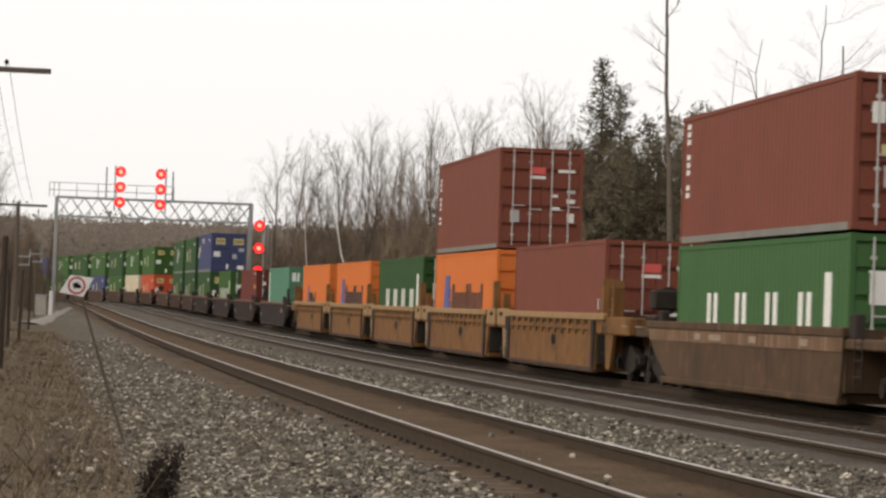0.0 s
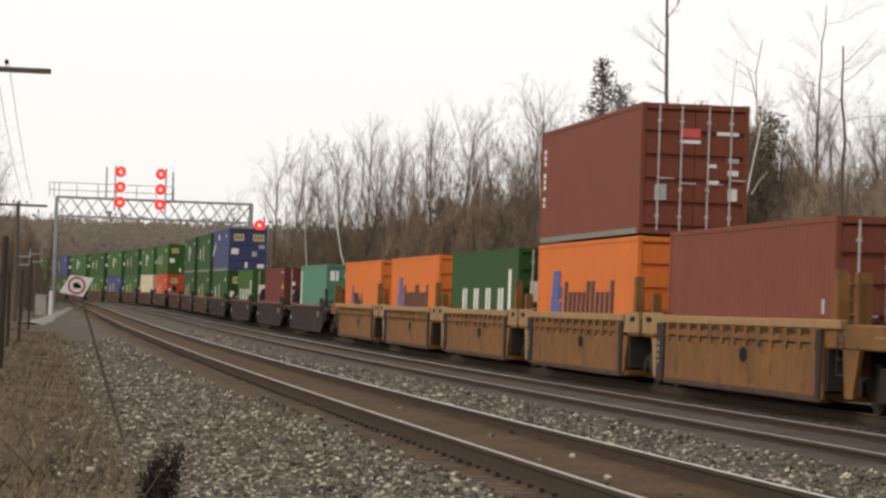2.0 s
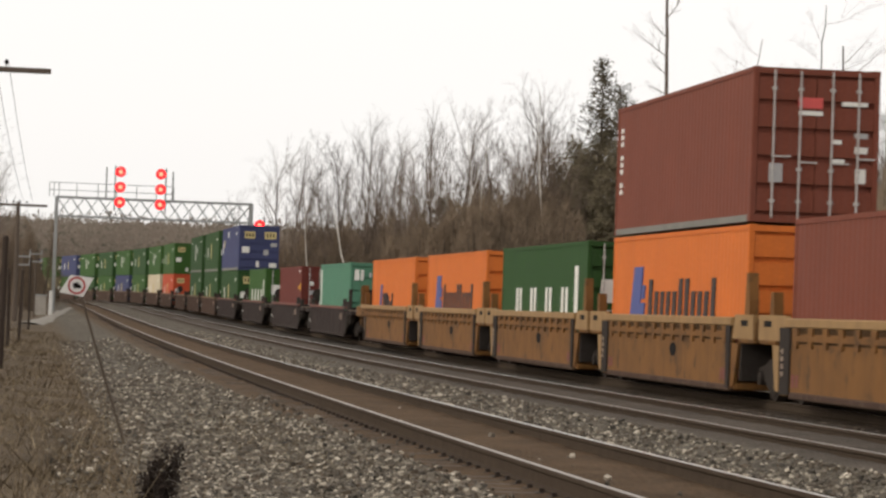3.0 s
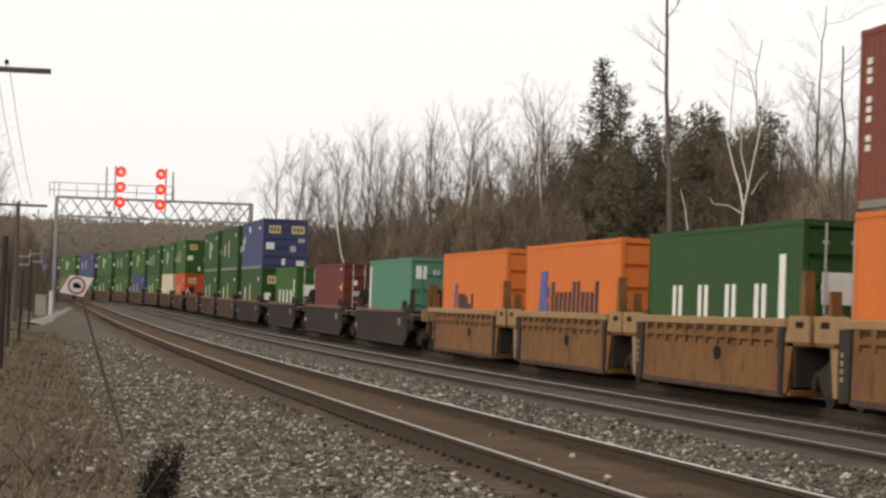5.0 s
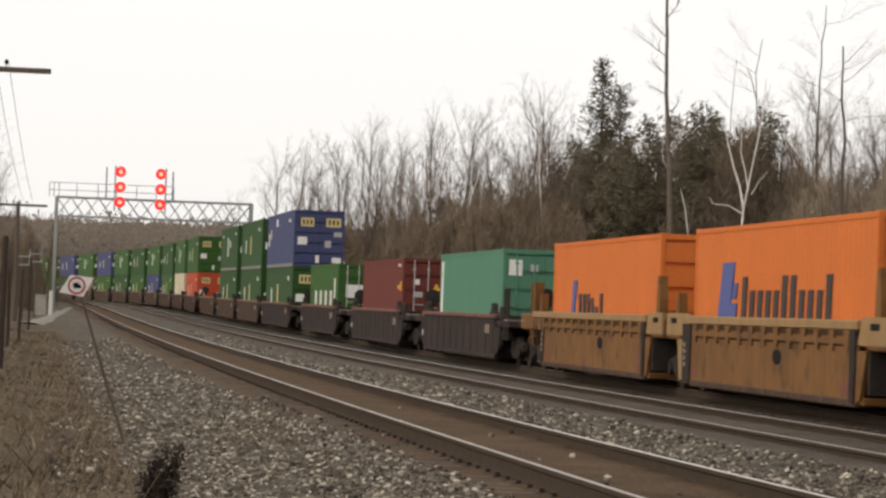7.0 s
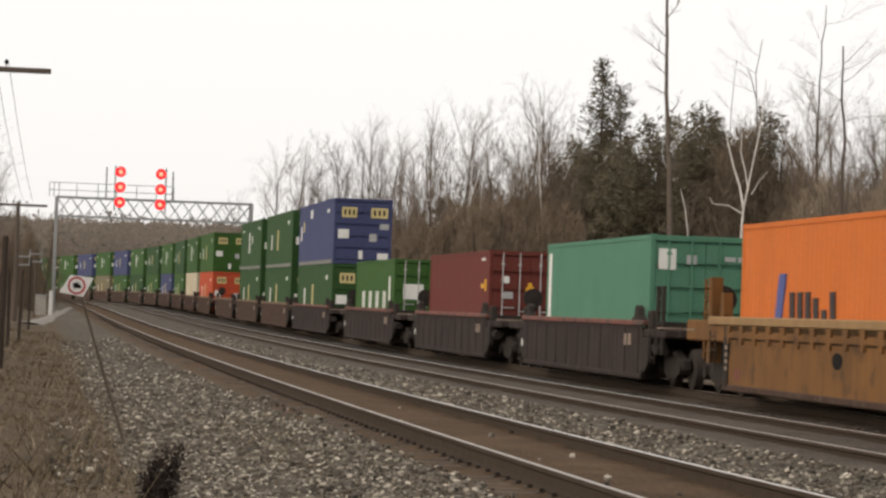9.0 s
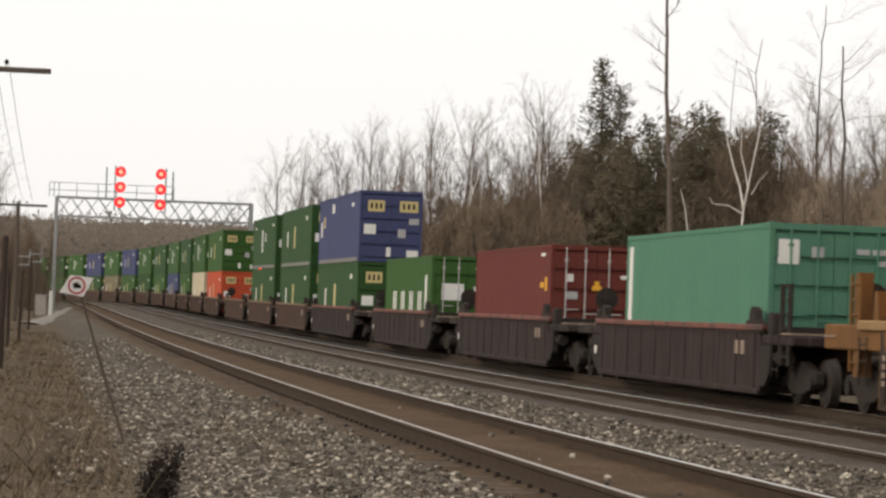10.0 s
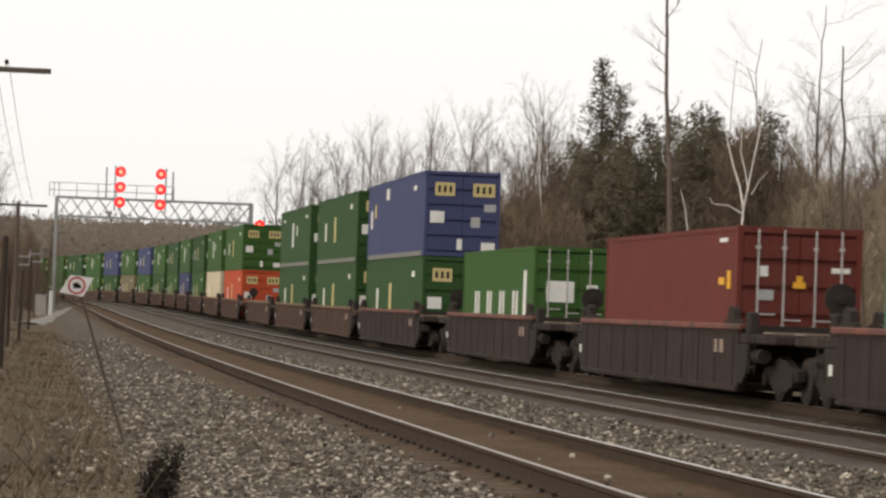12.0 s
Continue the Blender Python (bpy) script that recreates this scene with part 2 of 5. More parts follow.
MARK = {
    "white": material("mark_white", (0.78, 0.76, 0.70), 0.6, scale=5, amount=0.25, bump=0),
    "yellow": material("mark_yellow", (0.62, 0.50, 0.22), 0.6, scale=5, amount=0.25, bump=0),
    "navy": material("mark_navy", (0.075, 0.095, 0.27), 0.6, scale=5, amount=0.25, bump=0),
    "black": material("mark_black", (0.03, 0.022, 0.02), 0.6, scale=5, amount=0.25, bump=0),
    "red": material("mark_red", (0.62, 0.10, 0.09), 0.6, scale=5, amount=0.25, bump=0),
    "grey": material("mark_grey", (0.42, 0.41, 0.40), 0.6, scale=5, amount=0.25, bump=0),
    "amber": material("mark_amber", (0.78, 0.40, 0.03), 0.6, scale=5, amount=0.2, bump=0),
    "rail": material("pale_bottom_rail", (0.205, 0.195, 0.168), 0.7, scale=2, amount=0.5, bump=0),
    "rod": material("lock_rod_steel", (0.50, 0.47, 0.44), 0.5, 0.3, scale=5, amount=0.4, bump=0),
}


# ---- mesh building ----
class Build:
    """Gathers vertices and faces for one mesh."""

    def __init__(self):
        self.v, self.f, self.m = [], [], []

    def add(self, verts, faces, mat=0):
        o = len(self.v)
        self.v.extend(verts)
        self.f.extend(tuple(o + i for i in f) for f in faces)
        self.m.extend([mat] * len(faces))
        return self

    def box(self, x0, x1, y0, y1, z0, z1, mat=0):
        return self.add([(x0, y0, z0), (x1, y0, z0), (x1, y1, z0), (x0, y1, z0), (x0, y0, z1), (x1, y0, z1), (x1, y1, z1), (x0, y1, z1)],
                        [(3, 2, 1, 0), (4, 5, 6, 7), (0, 1, 5, 4), (1, 2, 6, 5), (2, 3, 7, 6), (3, 0, 4, 7)], mat)

    def bevel_box(self, x0, x1, y0, y1, z0, z1, b=0.02, mat=0):
        """A box with chamfered edges."""
        v = []
        for z, i in ((z0, b), (z0 + b, 0), (z1 - b, 0), (z1, b)):
            for x, y in ((x0 + i + b, y0 + i), (x1 - i - b, y0 + i), (x1 - i, y0 + i + b), (x1 - i, y1 - i - b), (x1 - i - b, y1 - i), (x0 + i + b, y1 - i), (x0 + i, y1 - i - b), (x0 + i, y0 + i + b)):
                v.append((x, y, z))
        f = [tuple(range(7, -1, -1)), tuple(range(24, 32))]
        for r in range(3):
            for k in range(8):
                f.append((r * 8 + k, r * 8 + (k + 1) % 8, r * 8 + 8 + (k + 1) % 8, r * 8 + 8 + k))
        return self.add(v, f, mat)

    def tube(self, a, b, r0, r1=None, n=6, mat=0, caps=True):
        a, b = Vector(a), Vector(b)
        r1 = r0 if r1 is None else r1
        d = b - a
        if d.length < 1e-6:
            return self
        d.normalize()
        u = d.orthogonal().normalized()
        w = d.cross(u)
        v = []
        for p, r in ((a, r0), (b, r1)):
            for k in range(n):
                q = p + (u * math.cos(2 * math.pi * k / n) + w * math.sin(2 * math.pi * k / n)) * r
                v.append(tuple(q))
        f = [(k, (k + 1) % n, n + (k + 1) % n, n + k) for k in range(n)]
        if caps:
            f += [tuple(range(n - 1, -1, -1)), tuple(range(n, 2 * n))]
        return self.add(v, f, mat)

    def chain(self, pts, r, n=4):
        """One continuous tube through several points."""
        pts = [Vector(p) for p in pts]
        o = len(self.v)
        for i, p in enumerate(pts):
            d = (pts[min(i + 1, len(pts) - 1)] - pts[max(i - 1, 0)]).normalized()
            u = Vector((1, 0, 0)) if abs(d.x) < 0.9 else Vector((0, 1, 0))
            u = (u - d * u.dot(d)).normalized()
            w = d.cross(u)
            for k in range(n):
                self.v.append(tuple(p + (u * math.cos(2 * math.pi * k / n) + w * math.sin(2 * math.pi * k / n)) * r))
        for i in range(len(pts) - 1):
            for k in range(n):
                self.f.append((o + i * n + k, o + i * n + (k + 1) % n, o + (i + 1) * n + (k + 1) % n, o + (i + 1) * n + k))
                self.m.append(0)
        return self

    def prism(self, outline, y0, y1, mat=0):
        """An (x, z) outline extruded along y."""
        n = len(outline)
        v = [(x, y0, z) for x, z in outline] + [(x, y1, z) for x, z in outline]
        return self.add(v, [tuple(range(n)), tuple(range(2 * n - 1, n - 1, -1))] + [(k, k + n, (k + 1) % n + n, (k + 1) % n) for k in range(n)], mat)

    def slab(self, outline, x0, x1, mat=0):
        """A (y, z) outline extruded along x."""
        n = len(outline)
        v = [(x0, y, z) for y, z in outline] + [(x1, y, z) for y, z in outline]
        return self.add(v, [tuple(range(n - 1, -1, -1)), tuple(range(n, 2 * n))] + [(k, (k + 1) % n, (k + 1) % n + n, k + n) for k in range(n)], mat)

    def data(self, name, *mats, smooth=False):
        me = bpy.data.meshes.new(name)
        me.from_pydata(self.v, [], self.f)
        for m in mats:
            me.materials.append(m)
        if len(mats) > 1:
            me.polygons.foreach_set("material_index", self.m)
        if smooth:
            me.polygons.foreach_set("use_smooth", [True] * len(me.polygons))
        me.update()
        return me


def part(name, b, mat, parent, label="", smooth=False):
    mats = mat if isinstance(mat, (tuple, list)) else (mat,)
    ob = new(name, b.data(name, *mats, smooth=smooth) if isinstance(b, Build) else b)
    ob.parent = parent
    if label:
        tagged(ob, label)
    return ob


def thing(name, label, category, m=None, group="", kind=""):
    ob = new(name)
    ob.empty_display_size = 0.2
    if m is not None:
        ob.matrix_basis = m
    return tagged(ob, label, category, group, kind)


def single(name, b, mat, label, category="", kind="", group="", smooth=False):
    mats = mat if isinstance(mat, (tuple, list)) else (mat,)
    return tagged(new(name, b.data(name, *mats, smooth=smooth)), label, category, group, kind)


# ---- ground ----
def section(x):
    """Height of the ground across the line, against the rail heads."""
    pts = ((-400, 14), (-120, 6), (-40, 3.0), (-14, 1.6), (-6, 0.75), (-3.5, 0.25), (-1.5, -0.22), (0.2, -0.42), (1.2, -0.46), (2.4, -0.43), (3.1, -0.27), (3.5, -0.190), (4.15, -0.190), (4.3, -0.145),
           (5.6, -0.145), (6.0, -0.12), (6.4, -0.15), (6.9, -0.22), (7.3, -0.22), (7.7, -0.12), (8.2, -0.095), (10.0, -0.095), (10.4, -0.15), (11.2, -0.42), (12.0, -0.47), (12.9, -0.36), (15.8, -0.36), (16.6, -0.75), (19, -1.0),
           (24, -0.2), (40, 1.0), (90, 3.0), (400, 10))
    for (a, za), (b, zb) in zip(pts, pts[1:]):
        if x <= b:
            return za + (zb - za) * (x - a) / (b - a)
    return pts[-1][1]


def build_ground():
    xs = [-400, -250, -120, -70, -40, -25, -14, -10, -8, -6, -5, -4] + [-3.5 + 0.25 * i for i in range(80)] + [17, 18, 19, 21, 24, 28, 33, 40, 55, 90, 160, 400]
    ys = [-60, -30, -10, 0, 6] + [10 + 0.5 * i for i in range(100)] + [60 + 2.5 * i for i in range(60)] + [210 + 8 * i for i in range(40)] + [560, 640, 760, 950, 1300, 2000, 3500]
    v = []
    for y in ys:
        for x in xs:
            z = section(x) + rise(y)
            if x < 1.0 or x > 17:
                z += 0.10 * noise.noise((x * 0.9, y * 0.5, 3.0)) + 0.05 * noise.noise((x * 3, y * 3, 9.0))
            elif L1 - 1.5 < x < L1 + 1.5 or L2 - 1.5 < x < L2 + 1.5:
                z += 0.022 * noise.noise((x * 2.0, y * 1.1, 5.0))
            else:
                z += 0.035 * noise.noise((x * 2.5, y * 1.5, 5.0))
            v.append((x + (bend(y) if abs(x) < 100 else 0), y, z))
    n = len(xs)
    f = [(j * n + i, j * n + i + 1, (j + 1) * n + i + 1, (j + 1) * n + i) for j in range(len(ys) - 1) for i in range(n - 1)]
    b = Build()
    b.add(v, f)
    return single("ground", b, GROUND, "grey ballast and brown dead grass along the railway", "ground", "structure", smooth=True)


build_ground()


# ---- tracks ----
def rail_build(lateral, drop, far):
    half = [(-0.070, -0.18), (-0.070, -0.165), (-0.012, -0.145), (-0.010, -0.05), (-0.036, -0.036), (-0.036, -0.008), (-0.028, 0.0)]
    prof = half + [(-x, z) for x, z in reversed(half)]
    ys = [4 + 4 * i for i in range(65)] + [264 + 8 * i for i in range(26)]
    ys = [y for y in ys if y <= far]
    n = len(prof)
    b = Build()
    v = []
    for y in ys:
        px, py, pz = on_line(lateral, y, drop)
        v += [(px + x, py, pz + z) for x, z in prof]
    for j in range(len(ys) - 1):
        for k in range(n - 1):
            b.f.append((j * n + k, j * n + k + 1, (j + 1) * n + k + 1, (j + 1) * n + k))
            b.m.append(1 if k in (6,) else 0)
    b.v = v
    return b


def build_track(centre, drop, label, name):
    t = thing(name, label, "railway track", kind="structure")
    for side in (-1, 1):
        # left heads take the steel coloured for less sky reflection
        part("rail", rail_build(centre + side * GAUGE, drop, 460), (RAIL_SIDE, RAIL_TOP if side > 0 else RAIL_FAINT_SHEEN), t, "worn steel rail with a bright head" if side > 0 else "brown steel rail, fainter sky sheen put in its head colour")
    return t


TRACKS = [build_track(L1, 0, "nearest empty railway track, steel rails on dark ties", "track_near"),
          build_track(L2, 0, "middle empty railway track with steel rails", "track_middle"),
          build_track(L3, DROP3, "railway track under the container train", "track_train")]


# ---- containers ----
def corrugated(b, length, z0, z1, x, face, pitch=0.28, depth=0.036):
    """A corrugated side wall in the plane x; face is -1 or 1, outwards."""
    n = int(length / pitch)
    p = length / n
    pts = []
    for k in range(n):
        y = -length / 2 + k * p
        pts += [(y, 0), (y + p * 0.28, 0), (y + p * 0.5, depth), (y + p * 0.78, depth)]
    pts.append((length / 2, 0))
    v = []
    for y, d in pts:
        v += [(x - face * d, y, z0), (x - face * d, y, z1)]
    f = [(2 * i, 2 * i + 1, 2 * i + 3, 2 * i + 2) for i in range(len(pts) - 1)]
    if face > 0:
        f = [tuple(reversed(q)) for q in f]
    b.add(v, f)


def container(colour, label, length=12.19, height=2.90, width=2.44, side_marks=(), end_marks=(), rods=True, ribs=5, smooth_side=False, rod_mat=None):
    """A shipping container standing on z = 0, its door end towards -y."""
    c = thing("shipping_container", label, "container")
    mat = BOX_PAINT[colour]
    hw, hl = width / 2, length / 2
    walls = Build()
    for face in (-1, 1):
        corrugated(walls, length - 0.24, 0.14, height - 0.10, face * (hw - 0.014), face, 0.6 if smooth_side else 0.28, 0.005 if smooth_side else 0.008)
    walls.box(-hw + 0.03, hw - 0.03, hl - 0.06, hl - 0.03, 0.1, height - 0.08)
    part("side_wall", walls, mat, c)
    roof = Build()
    roof.bevel_box(-hw + 0.02, hw - 0.02, -hl + 0.05, hl - 0.05, height - 0.07, height - 0.015, 0.012)
    part("roof", roof, mat, c)
    floor = Build()
    floor.box(-hw + 0.04, hw - 0.04, -hl + 0.05, hl - 0.05, 0.05, 0.14)
    part("floor", floor, TRUCK, c)
    fr = Build()
    for sx in (-1, 1):
        for sy in (-1, 1):
            x0, x1 = sorted((sx * hw, sx * (hw - 0.11)))
            y0, y1 = sorted((sy * hl, sy * (hl - 0.13)))
            fr.bevel_box(x0, x1, y0, y1, 0.0, height, 0.012)
        x0, x1 = sorted((sx * hw, sx * (hw - 0.06)))
        fr.box(x0, x1, -hl + 0.13, hl - 0.13, height - 0.10, height - 0.01)
        fr.box(x0, x1, -hl + 0.13, hl - 0.13, 0.0, 0.15)
    fr.box(-hw + 0.11, hw - 0.11, -hl, -hl + 0.08, height - 0.13, height - 0.01)
    fr.box(-hw + 0.11, hw - 0.11, -hl, -hl + 0.08, 0.0, 0.14)
    part("frame", fr, mat, c)
    fit = Build()
    fit.bevel_box(-0.082, 0.082, -0.087, 0.087, -0.062, 0.062, 0.014)
    fit_data = fit.data("corner_casting", mat)
    for sx in (-1, 1):
        for sy in (-1, 1):
            for z in (0.059, height - 0.059):
                part("corner_casting", fit_data, mat, c).matrix_basis = pose(sx * (hw - 0.078), sy * (hl - 0.083), z)
    for sx in (-1, 1):
        d = Build()
        x0, x1 = sorted((sx * 0.008, sx * (hw - 0.115)))
        z0, z1 = 0.15, height - 0.14
        d.box(x0, x1, -hl + 0.085, -hl + 0.11, z0, z1)
        door = part("door", d, mat, c)
        rib = Build()
        high = (z1 - z0) / ribs * 0.39
        rib.prism([(x0, -high), (x1, -high), (x1, high), (x0, high)], -hl + 0.016, -hl + 0.084)
        rib_data = rib.data("door_rib", mat)
        for k in range(ribs):
            part("door_rib", rib_data, mat, door).matrix_basis = pose(0, 0, z0 + (z1 - z0) * (k + 0.5) / ribs)
        if rods:
            for fx in (0.28, 0.74):
                r = Build()
                x = sx * (hw - 0.12) * fx
                r.tube((x, -hl - 0.012, 0.08), (x, -hl - 0.012, height - 0.06), 0.021, n=6)
                for z in (0.4, 1.0, height - 0.4):
                    r.box(x - 0.05, x + 0.05, -hl - 0.02, -hl + 0.02, z - 0.03, z + 0.03)
                r.box(x - 0.02, x + 0.34, -hl - 0.045, -hl - 0.03, 1.12 + 0.1 * (fx > 0.5), 1.15 + 0.1 * (fx > 0.5))
                part("lock_rod", r, rod_mat or MARK["rod"], door, "" if rod_mat else "pale steel lock rod")
    for name, colour_m, y0, y1, z0, z1, lean in side_marks:
        s = Build()
        x = -hw - 0.006
        s.slab([(y0, z0), (y1, z0), (y1 - lean, z1), (y0 - lean, z1)], x, x + 0.02)
        part(name, s, MARK[colour_m], c, colour_m + " painted mark")
    for name, colour_m, x0, x1, z0, z1 in end_marks:
        s = Build()
        s.box(x0, x1, -hl - (0.010 if name == "label_bar" else 0.006), -hl + 0.085, z0, z1)
        part(name, s, MARK[colour_m], c, colour_m + " plate on the door")
    return c


# Marks run along y from the door end (-y, the near end) to the far end; z from the container's base.
def block_letters(near, pitch, z0, z1, n=4, w=0.8, colour="white"):
    """Lettering given as plain upright bars."""
    return [("lettering", colour, near + k * pitch + e, near + k * pitch + e + w * 0.34, z0, z1, 0) for k in range(n) for e in (0.0, w * 0.66)]


def plate_bars(x0, x1):
    """Three dark bars across a door plate."""
    w = (x1 - x0) / 5
    return [("label_bar", "black", x0 + 2 * k * w, x0 + (2 * k + 1) * w, 2.16, 2.40) for k in range(3)]


GREEN_SIDE = block_letters(-3.7, 2.2, 1.14, 1.78) + [("stripe", "white", -5.0, -4.6, 1.1, 2.3, 0)]
GREEN_END = [("label_plate", "white", -0.86, -0.12, 1.42, 1.98), ("label_plate", "white", 0.22, 0.52, 1.55, 1.9)]
BROWN_END = [("label_plate", "red", -0.34, -0.02 + 0.14, 2.15, 2.35), ("label_plate", "white", -0.34, 0.12, 2.02, 2.1), ("label_plate", "grey", -0.88, -0.62, 0.75, 1.1),
             ("label_plate", "white", 0.78, 0.98, 0.78, 1.05), ("label_plate", "white", 0.50, 0.98, 2.22, 2.30), ("label_plate", "white", 0.30, 0.50, 1.5, 1.58),
             ("label_plate", "white", 0.76, 1.0, 1.34, 1.46), ("label_plate", "white", 0.32, 0.56, 1.12, 1.22), ("label_plate", "grey", 0.76, 1.0, 1.62, 1.72)]
BROWN_SIDE = [("lettering", "white", 5.42, 5.66, 0.92 + 0.155 * k, 1.02 + 0.155 * k, 0) for k in range(10) if k not in (2, 6)] + [("bottom_rail", "rail", -5.9, 5.9, 0.0, 0.13, 0)]
# the emblem is a slanted block, the lettering a row of plain bars
LLOYD_SIDE = [("emblem", "navy", 3.25, 4.15, 1.12, 2.2, 0.36), ("emblem_foot", "navy", 2.75, 3.25, 1.12, 1.42, 0.1), ("emblem_arm", "navy", 2.75, 3.05, 1.5, 1.8, 0.1)]
for _k in range(11):
    _tall = _k in (0, 5, 6, 10)
    LLOYD_SIDE.append(("lettering", "black", 2.0 - _k * 0.56, 2.0 - _k * 0.56 + 0.34, 1.15, 1.92 if _tall else 1.66, 0.06))
SHORT_SIDE = [("emblem", "navy", 3.2, 3.65, 1.12, 1.95, 0.25)] + [("lettering", "black", 2.35 - k * 0.5, 2.35 - k * 0.5 + 0.3, 1.12, 1.62 - 0.1 * (k == 3) - 0.3 * (k == 4), -0.05) for k in range(6)]
ORANGE_END = [("label_plate", "white", -0.32, 0.0, 0.98, 1.2)]
TEAL_SIDE = [("stripe", "white", 5.45, 5.8, 0.95, 2.65, 0)]
TEAL_END = [("label_plate", "white", -1.04, -0.66, 2.15, 2.6), ("label_plate", "grey", -0.42, -0.2, 2.28, 2.48), ("label_plate", "grey", 0.42, 0.66, 2.36, 2.46), ("label_plate", "grey", 0.72, 1.08, 2.36, 2.46), ("label_plate", "grey", 0.84, 1.08, 2.16, 2.26), ("label_plate", "grey", 0.84, 1.08, 1.3, 1.4)]
MAROON_END = [("label_plate", "amber", -0.12, 0.12, 1.74, 1.86), ("label_plate", "amber", -0.06, 0.06, 1.86, 1.98), ("label_plate", "white", -0.78, -0.62, 1.95, 2.15), ("label_plate", "grey", -0.8, -0.5, 1.5, 1.7), ("label_plate", "white", 0.62, 0.98, 2.05, 2.15)]
MAROON_SIDE = [("label_plate", "amber", -5.6, -5.35, 1.7, 2.05, 0), ("label_plate", "amber", -5.15, -4.7, 1.78, 1.92, 0), ("label_plate", "white", -5.3, -4.7, 2.6, 2.68, 0)]
PLATES_END = [("label_plate", "yellow", -0.95, -0.28, 2.05, 2.5), *plate_bars(-0.86, -0.38), ("label_plate", "yellow", 0.35, 1.1, 2.05, 2.5), *plate_bars(0.46, 0.98),
              ("label_plate", "white", -1.1, -0.62, 1.12, 1.52), ("label_plate", "white", 0.68, 1.15, 0.22, 0.5), ("label_plate", "white", -0.16, 0.02, 0.22, 0.6), ("label_plate", "grey", 0.3, 0.62, 1.0, 1.35), ("label_plate", "grey", 0.75, 1.15, 1.55, 1.8)]
BLUE_SIDE = [("lettering", "white", 1.6, 2.4, 2.2, 2.6, 0), ("lettering", "white", -5.9, -5.2, 2.3, 2.45, 0), ("lettering", "yellow", 5.4, 5.9, 1.6, 2.1, 0), ("lettering", "white", 6.6, 7.1, 1.2, 1.9, 0)]
LONG_SIDE = [("stripe", "white", 0.6, 1.3, 0.95, 2.2, 0), ("stripe", "white", -1.4, -1.0, 1.5, 2.0, 0), ("lettering", "white", 5.6, 6.3, 2.3, 2.45, 0), ("lettering", "white", -6.4, -5.7, 2.3, 2.45, 0)]
BASE_RAIL = [("bottom_rail", "rail", -7.6, 7.6, 0.0, 0.17, 0)]
LONG_SIDE_2 = [("stripe", "yellow", 0.2, 0.8, 0.9, 2.0, 0), ("stripe", "white", 4.1, 4.6, 1.0, 1.8, 0), ("lettering", "white", -6.0, -5.4, 2.2, 2.4, 0)]


# ---- well cars ----
def truck(parent, y):
    """A two-axle truck: side frames, bolster, springs and wheelsets, standing on the rails at y."""
    b = Build()
    for sx in (-1, 1):
        x0, x1 = sorted((sx * 0.93, sx * 1.07))
        b.slab([(y - 1.15, 0.42), (y - 0.75, 0.38), (y - 0.42, 0.22), (y + 0.42, 0.22), (y + 0.75, 0.38), (y + 1.15, 0.42), (y + 1.15, 0.60), (y + 0.7, 0.66), (y + 0.35, 0.78), (y - 0.35, 0.78), (y - 0.7, 0.66), (y - 1.15, 0.60)], x0, x1)
        for dy in (-0.22, 0, 0.22):
            b.tube((sx * 1.0, y + dy, 0.24), (sx * 1.0, y + dy, 0.5), 0.075, n=8)
        for dy in (-0.89, 0.89):
            b.tube((sx * 0.9, y + dy, 0.42), (sx * 1.13, y + dy, 0.42), 0.13, n=10)
    b.box(-1.05, 1.05, y - 0.2, y + 0.2, 0.45, 0.72)
    tr = part("truck", b, TRUCK, parent, "dark iron two-axle truck")
    made = []
    for dy in (-0.89, 0.89):
        made.append(wheelset(tr, y + dy))
    return made


WHEEL_DATA = []


def wheelset(parent, y):
    if not WHEEL_DATA:
        b = Build()
        b.tube((-0.95, 0, 0), (0.95, 0, 0), 0.075, n=8)
        for sx in (-1, 1):
            b.tube((sx * 0.70, 0, 0), (sx * 0.835, 0, 0), 0.42, 0.415, n=20)
            b.tube((sx * 0.675, 0, 0), (sx * 0.70, 0, 0), 0.447, n=20)
            b.tube((sx * 0.835, 0, 0), (sx * 0.86, 0, 0), 0.36, 0.33, n=20)
            for k in range(3):
                a = k * 2.09
                b.tube((sx * 0.86, 0.2 * math.cos(a), 0.2 * math.sin(a)), (sx * 0.872, 0.2 * math.cos(a), 0.2 * math.sin(a)), 0.045, n=6)
        WHEEL_DATA.append(b.data("wheelset", WHEEL))
    ob = new("wheelset", WHEEL_DATA[0])
    ob.parent = parent
    ob.matrix_basis = pose(0, y, 0.42)
    return ob


STYLE = {
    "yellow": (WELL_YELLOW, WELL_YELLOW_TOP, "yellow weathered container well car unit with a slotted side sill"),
    "rust": (WELL_RUST, WELL_RUST, "rusty brown container well car with smooth deep sides"),
    "dark": (WELL_DARK, WELL_RED, "dark grimy well car unit with ribbed sides and red chord"),
    "brown": (WELL_BROWN, WELL_TAN_TOP, "brown grimy well car unit with a faded tan top chord"),
}
ARTICULATED = []


